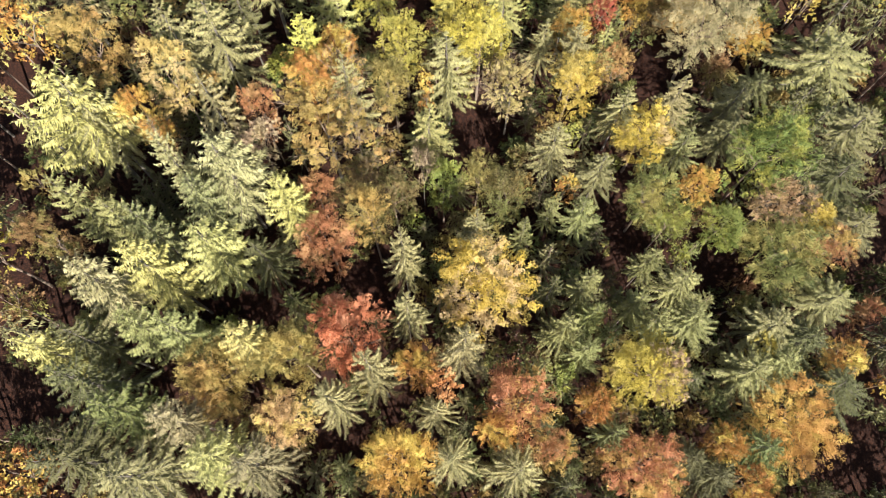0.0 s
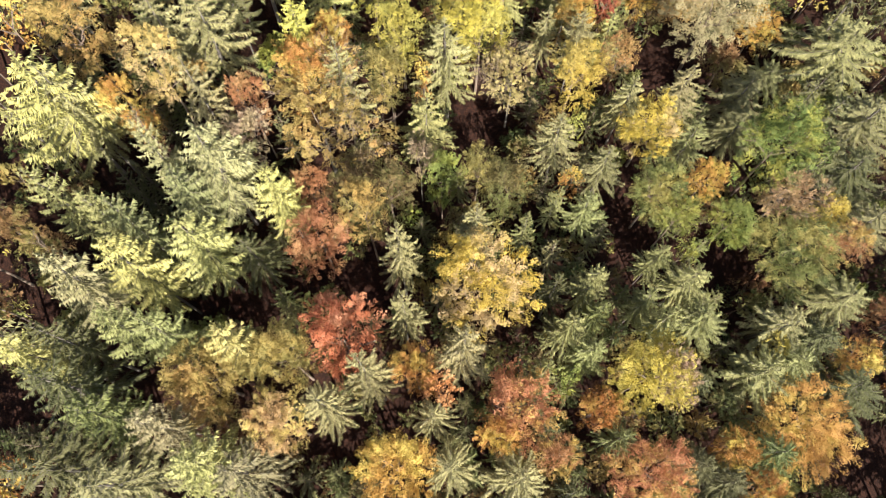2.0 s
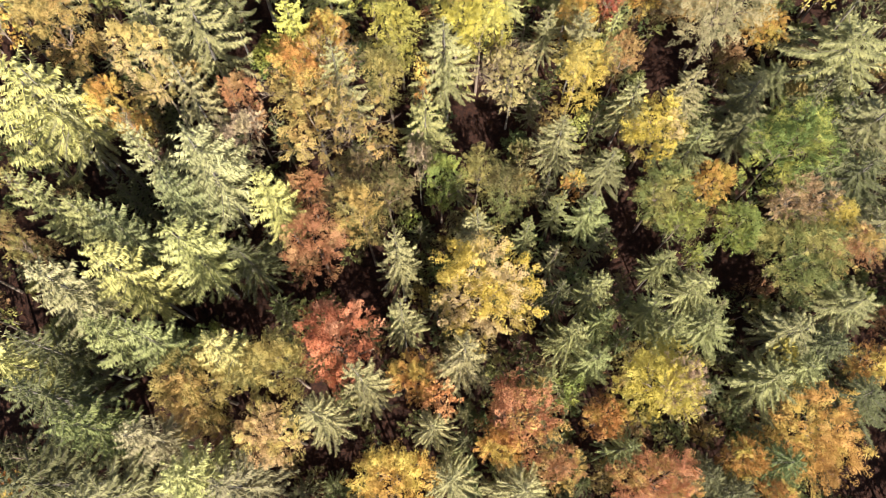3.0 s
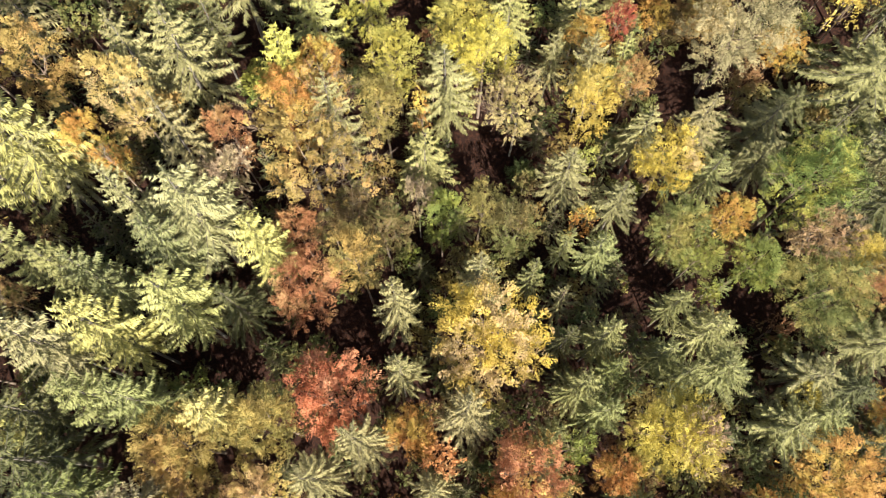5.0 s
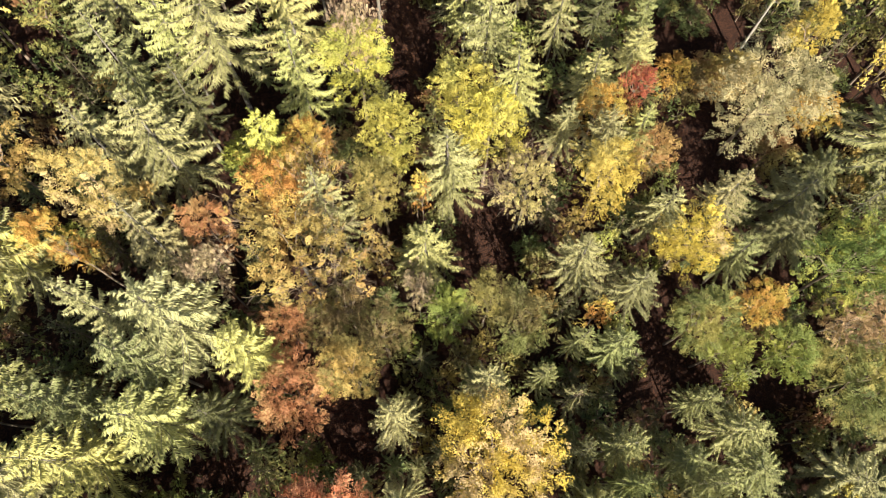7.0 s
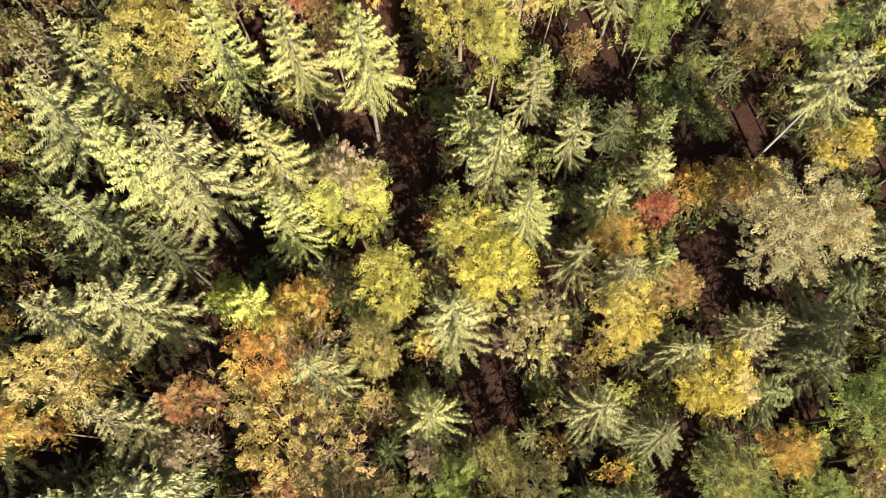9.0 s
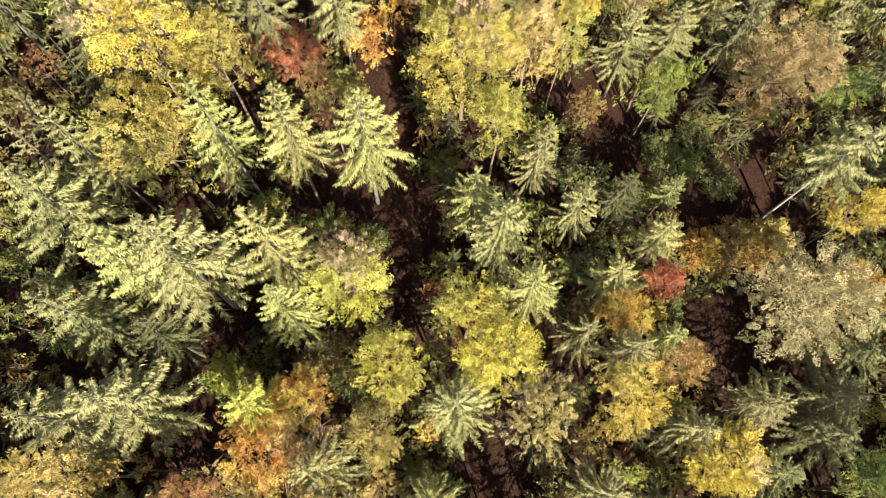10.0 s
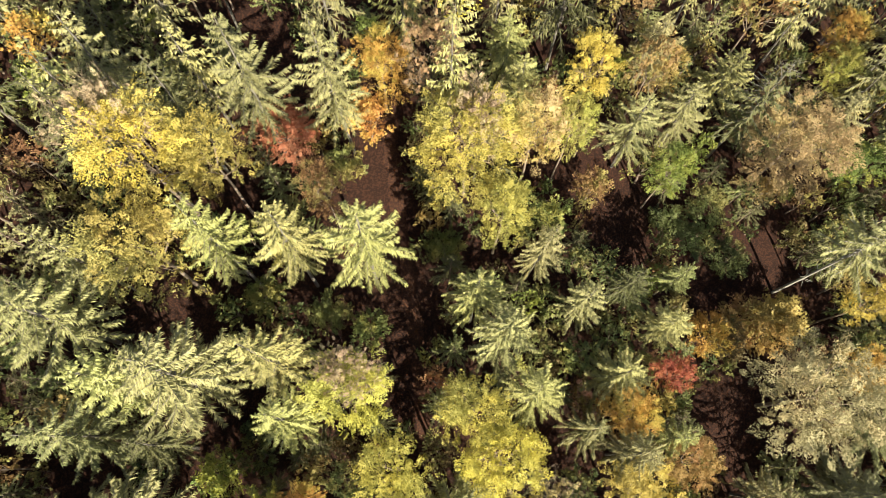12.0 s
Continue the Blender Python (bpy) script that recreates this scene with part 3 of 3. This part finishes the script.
broadleaf(62.1, 18.5, 14.5, 3.85, "orange")
broadleaf(-12.6, 18.6, 25.0, 5.56, "red")
pine(16.4, 19.9, 25.0, 2.96, "young")
broadleaf(49.1, 20.4, 13.9, 2.36, "yellow")
pine(55.1, 20.7, 16.9, 4.12, "dark")
spruce(-5.1, 21.0, 31.7, 2.96, "pale")
pine(20.8, 22.2, 23.4, 2.41, "green")
pine(30.6, 22.3, 21.1, 2.83, "young")
pine(-41.9, 23.2, 30.4, 4.16, "palepine")
spruce(49.8, 23.3, 18.9, 5.53, "pale")
pine(38.2, 23.6, 14.8, 4.30, "young")
pine(28.1, 24.6, 20.2, 2.86, "young")
pine(-35.4, 25.0, 31.5, 4.03, "lime")
broadleaf(5.2, 25.3, 25.5, 7.49, "gold")
spruce(15.2, 25.6, 23.4, 2.77, "dark")
broadleaf(66.6, 25.8, 14.3, 2.79, "rust")
pine(19.9, 26.1, 24.1, 2.90, "palegreen")
spruce(59.9, 27.4, 16.9, 6.12, "pale")
pine(35.0, 28.1, 19.4, 3.62, "palegreen")
pine(-29.5, 28.5, 27.5, 4.44, "palelime")
spruce(-5.4, 28.6, 29.6, 3.55, "pale")
broadleaf(-50.0, 29.6, 24.2, 3.02, "brown")
spruce(-24.4, 29.9, 19.9, 4.42, "dark")
pine(-36.3, 30.2, 30.0, 3.03, "olivepine")
pine(-38.7, 30.6, 31.2, 2.58, "palegreen")
pine(30.8, 31.3, 18.0, 2.62, "young")
broadleaf(-16.1, 31.7, 19.6, 5.12, "rust")
spruce(4.7, 32.4, 27.4, 3.55, "pale")
pine(-44.4, 32.8, 30.4, 2.86, "palegreen")
broadleaf(-9.7, 33.6, 27.9, 3.55, "ambergold")
spruce(11.5, 33.9, 21.7, 2.17, "young")
broadleaf(52.7, 34.3, 16.1, 7.33, "green")
pine(-30.5, 34.5, 28.1, 3.74, "olivepine")
broadleaf(61.6, 35.1, 15.7, 3.90, "pinkorange")
pine(-20.5, 35.8, 26.7, 3.57, "lime")
broadleaf(34.3, 37.4, 17.6, 3.18, "greenyellow")
pine(20.5, 37.7, 18.8, 2.93, "young")
broadleaf(43.5, 37.8, 14.4, 4.24, "greenyellow")
broadleaf(-7.0, 38.4, 20.2, 4.07, "olivebrown")
pine(-28.0, 38.5, 28.7, 5.41, "palepine")
spruce(15.7, 38.5, 20.1, 2.24, "young")
spruce(65.7, 38.9, 16.2, 5.73, "spruce")
broadleaf(-17.9, 39.5, 16.3, 3.16, "rust")
pine(-34.5, 39.6, 28.9, 2.43, "palepine")
broadleaf(9.5, 39.8, 19.8, 4.03, "olivebrown")
broadleaf(59.6, 40.2, 14.5, 3.01, "yellow")
broadleaf(-14.0, 40.2, 13.0, 3.00, "olivebrown")
broadleaf(30.8, 40.5, 19.9, 4.49, "green")
broadleaf(0.1, 40.6, 20.2, 3.30, "greenyellow")
broadleaf(-10.9, 41.0, 19.7, 3.43, "olivebrown")
broadleaf(18.1, 41.3, 18.8, 1.88, "orange")
thin_broadleaf(52.0, 41.7, 16.8, 4.50, "brownbare")
broadleaf(5.3, 42.6, 18.2, 3.40, "olive")
broadleaf(39.0, 43.1, 17.7, 3.22, "amber")
thin_broadleaf(-2.9, 43.3, 19.2, 2.29, "pinkbare")
thin_broadleaf(-24.8, 44.0, 21.8, 2.47, "pinkbare")
spruce(24.0, 45.1, 18.4, 3.94, "spruce")
spruce(-44.9, 45.1, 28.8, 5.43, "pale")
pine(-47.4, 45.3, 28.8, 6.23, "lime")
spruce(63.2, 45.8, 18.2, 6.61, "dark")
spruce(-29.3, 45.9, 29.6, 4.41, "pale")
broadleaf(-39.6, 46.3, 24.1, 2.86, "amber")
thin_broadleaf(-16.0, 46.3, 23.7, 6.49, "bronze")
broadleaf(48.8, 46.8, 25.6, 6.44, "brightgreen")
spruce(-2.6, 47.5, 24.9, 4.23, "bright")
spruce(16.9, 47.7, 20.8, 4.52, "pale")
broadleaf(-25.3, 48.9, 22.2, 2.80, "rust")
spruce(37.3, 49.2, 19.3, 3.82, "young")
broadleaf(19.4, 49.7, 17.9, 1.75, "lime")
broadleaf(30.8, 50.8, 17.6, 5.03, "gold")
broadleaf(-35.8, 51.0, 27.1, 3.85, "palegold")
spruce(-13.1, 51.0, 28.0, 4.14, "pale")
broadleaf(-31.6, 51.4, 21.2, 2.14, "bronze")
broadleaf(12.0, 52.0, 4.5, 2.80, "shadegreen")
broadleaf(-18.2, 52.9, 22.8, 4.64, "amberorange")
spruce(46.2, 53.4, 14.9, 5.39, "spruce")
spruce(27.4, 54.3, 20.3, 3.94, "pale")
broadleaf(-2.4, 54.4, 19.3, 1.52, "orange")
spruce(66.2, 54.5, 18.7, 6.69, "spruce")
broadleaf(-7.2, 54.6, 20.0, 3.85, "olive")
broadleaf(-46.9, 55.7, 24.3, 4.55, "bronze")
thin_broadleaf(10.4, 56.1, 18.5, 3.81, "palebare")
spruce(-35.4, 56.3, 28.2, 5.18, "pale")
spruce(1.1, 57.0, 25.6, 4.99, "pale")
pine(-18.6, 57.0, 26.2, 3.40, "yellowgreen")
spruce(36.4, 57.1, 20.1, 3.92, "pale")
spruce(-30.7, 57.3, 27.7, 5.82, "pale")
spruce(46.2, 57.4, 17.5, 5.73, "spruce")
broadleaf(-14.6, 57.9, 22.1, 3.26, "orange")
broadleaf(19.8, 57.9, 18.1, 4.80, "yellow")
broadleaf(26.8, 61.3, 17.1, 3.42, "bronze")
broadleaf(-5.6, 61.4, 19.8, 4.49, "limeyellow")
broadleaf(-24.5, 61.5, 9.0, 3.20, "brightgreen")
broadleaf(5.7, 61.7, 21.1, 4.92, "yellow")
pine(20.0, 62.4, 20.8, 3.11, "pale")
spruce(24.9, 64.1, 19.9, 2.98, "bright")
spruce(-29.0, 64.4, 21.0, 3.50, "dark")
spruce(53.4, 64.6, 9.7, 5.20, "spruce")
spruce(15.6, 65.2, 17.6, 3.13, "pale")
broadleaf(46.0, 65.7, 9.8, 3.60, "brown")
spruce(-34.2, 65.8, 28.2, 4.25, "spruce")
spruce(63.2, 66.0, 18.7, 9.68, "pale")
spruce(-16.3, 66.4, 25.8, 3.69, "bright")
broadleaf(2.6, 66.6, 19.1, 4.51, "limeyellow")
broadleaf(19.9, 67.1, 16.8, 3.42, "amber")
broadleaf(41.0, 68.0, 23.0, 7.30, "greybeech")
broadleaf(-9.8, 69.1, 21.7, 4.88, "limeyellow")
spruce(10.0, 69.2, 23.4, 3.92, "bright")
pine(-29.8, 69.9, 30.2, 3.10, "palelime")
spruce(-25.4, 70.2, 31.3, 6.25, "pale")
spruce(19.6, 70.8, 18.8, 4.39, "bright")
thin_broadleaf(-9.5, 71.0, 24.5, 2.40, "pinkbare")
broadleaf(25.6, 71.2, 14.8, 2.56, "deepred")
broadleaf(51.8, 71.2, 11.1, 4.01, "amber")
broadleaf(-1.2, 71.5, 5.5, 1.90, "rust")
spruce(-16.5, 72.0, 30.9, 4.31, "bright")
pine(5.7, 74.6, 25.3, 3.64, "pale")
broadleaf(35.3, 76.0, 6.5, 3.32, "olivebrown")
broadleaf(32.6, 76.3, 8.4, 3.13, "amber")
spruce(-38.0, 76.4, 26.3, 5.58, "pale")
pine(25.9, 76.7, 15.0, 2.94, "palelime")
broadleaf(-9.0, 77.5, 5.0, 2.60, "green")
broadleaf(41.6, 77.7, 7.0, 4.36, "bronze")
broadleaf(49.4, 78.4, 19.4, 2.99, "yellow")
broadleaf(38.6, 78.5, 4.5, 3.36, "bronze")
spruce(15.0, 78.6, 21.4, 3.19, "pale")
broadleaf(43.1, 78.7, 6.0, 3.50, "bronze")
spruce(3.2, 78.9, 22.3, 3.86, "bright")
broadleaf(-13.5, 79.0, 6.0, 2.80, "green")
broadleaf(-20.5, 80.5, 7.0, 2.80, "green")
pine(20.9, 80.9, 18.2, 2.36, "dark")
spruce(-34.8, 81.7, 27.6, 2.99, "pale")
pine(27.6, 82.3, 14.6, 1.91, "palegreen")
broadleaf(-28.4, 82.4, 25.6, 5.41, "ochre")
bare_stemmed_conifer(44.5, 82.7, 27.5, 4.40, "pale")
spruce(-21.9, 83.1, 30.5, 3.43, "bright", HIGH_SPRUCES)
spruce(-15.4, 83.1, 29.1, 3.78, "bright", HIGH_SPRUCES)
spruce(-8.2, 83.5, 28.2, 4.92, "bright", HIGH_SPRUCES)
spruce(10.5, 84.2, 23.2, 2.89, "pale")
# the shade-green bushes from here to y 93.5 are added to darken a sunlit gap
broadleaf(37.5, 86.5, 4.0, 3.00, "shadegreen")
broadleaf(0.2, 87.2, 5.5, 2.60, "green")
broadleaf(6.4, 87.4, 20.8, 3.62, "yellowolive")
broadleaf(33.0, 89.0, 4.5, 3.00, "shadegreen")
broadleaf(-12.4, 89.7, 20.4, 2.63, "brown")
broadleaf(13.0, 90.0, 9.0, 3.00, "green")
broadleaf(29.0, 90.5, 5.0, 2.80, "shadegreen")
broadleaf(-28.6, 90.6, 27.7, 5.57, "yellow")
broadleaf(-23.0, 91.7, 22.7, 4.22, "yellowolive")
thin_broadleaf(-30.0, 92.5, 28.0, 3.20, "pinkbare")
spruce(-35.1, 93.0, 28.4, 4.04, "dark")
broadleaf(34.5, 93.5, 5.0, 3.00, "shadegreen")
broadleaf(26.6, 93.7, 17.1, 3.06, "greenyellow")
broadleaf(18.5, 94.1, 8.3, 2.70, "brown")
broadleaf(2.8, 94.8, 20.8, 6.82, "limeyellow")
broadleaf(52.4, 96.3, 12.8, 3.69, "brightgreen")
broadleaf(-11.5, 96.5, 6.5, 2.60, "green")
thin_broadleaf(4.2, 96.5, 20.8, 3.59, "pinkbare")
broadleaf(14.3, 96.7, 21.9, 2.70, "lime")
spruce(-26.0, 96.7, 28.6, 3.62, "dark")
broadleaf(10.3, 96.7, 21.1, 3.81, "palegold")
broadleaf(42.7, 97.9, 16.6, 7.40, "brownbare")
broadleaf(-17.6, 98.2, 11.2, 4.49, "red")
spruce(-32.6, 98.9, 28.4, 4.63, "pale")
spruce(22.8, 99.0, 19.7, 3.96, "pale")
spruce(-19.3, 99.5, 28.6, 4.76, "spruce")
spruce(-10.8, 99.8, 28.6, 4.05, "pale")
spruce(48.7, 100.2, 18.6, 4.65, "pale")
broadleaf(-8.4, 101.5, 10.0, 3.18, "amberorange")
pine(9.0, 101.7, 20.5, 2.76, "palelime")
spruce(29.6, 102.0, 16.0, 3.94, "pale")
broadleaf(17.0, 103.8, 20.7, 3.30, "yellow")
thin_broadleaf(-1.0, 103.9, 20.7, 3.24, "brownbare")
broadleaf(-6.6, 105.1, 15.3, 4.18, "amber")
bare_spruce(42.6, 106.0, 14.9, 4.01, "dead")
spruce(34.7, 106.1, 17.3, 4.08, "bright")
broadleaf(27.9, 107.2, 13.2, 2.71, "bronze")
spruce(8.0, 107.8, 18.5, 4.10, "bright")
broadleaf(50.4, 108.3, 14.3, 2.94, "lime")
pine(25.6, 108.4, 18.0, 3.38, "pale")
broadleaf(50.9, 112.6, 14.3, 3.26, "amber")

# ---- younger growth that fills the gaps, and the wood beyond, partly unseen and added for its shadows ----
CLEARINGS = []


def glade(x0, y0, x1, y1, r):
    """A gap in the wood, from one place to another, that younger growth leaves open."""
    for k in range(4):
        CLEARINGS.append((x0 + (x1 - x0) * k / 3, y0 + (y1 - y0) * k / 3, r))


glade(-42.3, 13.4, -38.6, 12.3, 2.3)
glade(-59.4, 12.4, -54.0, 11.3, 1.7)
glade(-34.9, 7.9, -31.9, 7.2, 1.6)
glade(-32.1, -0.2, -29.4, -0.2, 1.7)
glade(-46.1, 17.4, -42.0, 15.9, 1.5)
glade(-12.9, 31.0, -11.7, 28.3, 2.0)
glade(7.3, 56.0, 6.6, 51.1, 2.4)
glade(-16.8, 7.1, -15.4, 6.5, 1.8)
glade(-7.4, 8.4, -6.8, 7.7, 1.1)
glade(31.8, 35.9, 29.2, 32.9, 2.3)
glade(39.8, 71.4, 36.3, 65.2, 1.9)
glade(46.0, 54.5, 42.1, 49.9, 2.4)
glade(57.6, 23.1, 53.0, 21.2, 1.4)
glade(68.6, 4.4, 63.4, 4.0, 3.7)
glade(46.2, 35.0, 42.5, 32.1, 1.6)
glade(9.1, 24.4, 8.3, 22.4, 0.8)
glade(-28.9, 69.9, -26.1, 63.2, 2.1)
glade(-27.6, 59.4, -25.0, 53.9, 2.0)
glade(-56.8, 38.8, -51.4, 35.2, 1.2)
glade(-29.9, 27.9, -27.3, 25.4, 2.1)
glade(30.3, 45.8, 27.7, 41.9, 1.5)
glade(74.4, 39.0, 68.5, 35.9, 1.8)
glade(-20.9, 111.2, -18.5, 105.4, 2.0)
glade(-9.2, 94.5, -8.3, 90.9, 1.6)
glade(-10.0, 80.3, -9.1, 78.4, 2.3)
glade(23.5, 91.7, 20.9, 88.6, 2.2)
glade(36.4, 85.2, 32.5, 82.9, 2.7)
glade(39.6, 65.7, 35.6, 65.4, 3.3)
glade(-28.8, 62.7, -25.8, 62.8, 2.9)
glade(-32.2, 78.0, -28.7, 76.3, 1.6)
glade(-4.3, 79.3, -3.9, 77.5, 1.5)
glade(14.6, 63.9, 13.0, 63.8, 1.5)
glade(52.2, 62.6, 47.1, 62.6, 2.0)
glade(-6.4, 98.8, -5.8, 94.7, 1.1)
glade(-30.8, 55.2, -27.5, 53.2, 2.1)
glade(5.9, 50.4, 5.2, 49.1, 2.6)
glade(46.7, 51.9, 42.1, 50.5, 2.8)
glade(39.6, 85.5, 35.3, 80.5, 3.1)
glade(52.5, 67.0, 47.2, 64.1, 2.6)
glade(-5.9, 84.8, -5.3, 79.4, 1.4)
glade(-11.9, 45.0, -10.8, 44.2, 1.0)
glade(-41.4, 61.1, -36.8, 58.5, 1.2)
standing = [(o.matrix_world.translation.x, o.matrix_world.translation.y, o.matrix_world.to_scale().x * 4.2) for o in scene.objects if o.type == "EMPTY"]


def free(x, y, r, overlap):
    if any((x - cx) ** 2 + (y - cy) ** 2 < (cr + r) ** 2 for cx, cy, cr in CLEARINGS):
        return False
    if 63.3 < y < 135 and abs(x - trail_line(y)[0]) < 1.0 + 0.35 * r:
        return False
    return all((x - sx) ** 2 + (y - sy) ** 2 > (overlap * (sr + r)) ** 2 for sx, sy, sr in standing)


def catalogued(x, y):
    return -50 < x < 56 and -4 < y < 99


FILL = random.Random(21)
WOOD_NEEDLES, WOOD_LEAVES = ("spruce", "pale", "dark", "bright"), ("yellow", "ochre", "orange", "olive", "brown", "green", "amber")
for _ in range(3600):
    # trees south of y -4 are out of view, added to shade the near slope
    x, y = FILL.uniform(-72, 90), FILL.uniform(-48, 128)
    r = FILL.uniform(3.1, 4.6)
    if catalogued(x, y) or not free(x, y, r, 0.66):
        continue
    if FILL.random() < 0.72:
        # beyond x 48 mostly the dark copy: the shaded right side, by colour
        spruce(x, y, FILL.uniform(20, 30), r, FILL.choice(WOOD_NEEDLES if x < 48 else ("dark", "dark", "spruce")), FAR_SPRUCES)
    else:
        broadleaf(x, y, FILL.uniform(17, 23), r, FILL.choice(WOOD_LEAVES), FAR_BROADLEAVES)
    standing.append((x, y, r))
middling = 0
for turn in range(5000):
    x, y = FILL.uniform(-64, 70), FILL.uniform(-6, 110)
    r = FILL.uniform(2.6, 3.3)
    if middling > 70 or not free(x, y, r, 0.70):
        continue
    if turn % 4 == 0:
        # dark needles here carry the shade between taller trees
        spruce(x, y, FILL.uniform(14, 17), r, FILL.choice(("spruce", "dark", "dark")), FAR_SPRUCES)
    else:
        broadleaf(x, y, FILL.uniform(8, 12), r, FILL.choice(("olivebrown", "shadegreen", "ochre", "green", "shadegreen", "brown")), FAR_BROADLEAVES)
    middling += 1
    standing.append((x, y, r))
young = {"spruce": 0, "leaf": 0}
for turn in range(16000):
    x, y = FILL.uniform(-60, 76), FILL.uniform(-6, 118)
    r = FILL.uniform(1.9, 2.48) if turn < 8000 else FILL.uniform(1.3, 2.0)
    if not free(x, y, r, 0.5 if turn < 8000 else 0.44):
        continue
    if FILL.random() < 0.42 and young["spruce"] < 235:
        # dark copies again, shade of the understory in the needle colour
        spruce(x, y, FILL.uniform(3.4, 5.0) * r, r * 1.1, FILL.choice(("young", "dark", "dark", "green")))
        young["spruce"] += 1
    elif young["leaf"] < 290:
        # mostly shade-coloured greens, so that low growth reads as shadowed
        broadleaf(x, y, FILL.uniform(3.2, 4.8) * r, r, FILL.choice(("shadegreen", "olivebrown", "green", "shadegreen", "ochre", "olivebrown", "greenyellow", "shadegreen", "brown")))
        young["leaf"] += 1
    else:
        continue
    standing.append((x, y, r))
shrubs = 0
for _ in range(9000):
    x, y = FILL.uniform(-60, 66), FILL.uniform(-6, 112)
    r = FILL.uniform(1.3, 2.4)
    if shrubs < 300 and free(x, y, r, 0.5):
        shrub(x, y, FILL.uniform(1.4, 2.4) * r, r, FILL.choice(("shadegreen", "olivebrown", "green", "shadegreen", "shadegreen", "brown")))
        shrubs += 1
        standing.append((x, y, r))


# ---- fallen trunk by the clearing ----
def fallen_trunk(x, y, turn, length, girth):
    v, f = tube([(k * length / 5, 0.12 * math.sin(k), 0) for k in range(6)], [girth * (1 - 0.09 * k) for k in range(6)], 9)
    f = list(f) + [list(range(8, -1, -1)), [45 + i for i in range(9)]]
    ob = new("fallen_trunk", data_of("fallen_trunk", v, f, TWIG_PALE))
    ob.matrix_world = pose(x, y, rise(x, y) + girth * 0.9, 0, 0, turn)
    tagged(ob, "pale barkless trunk lying on the woodland floor", "log")


fallen_trunk(74.9, -0.4, -5, 7.0, 0.3)
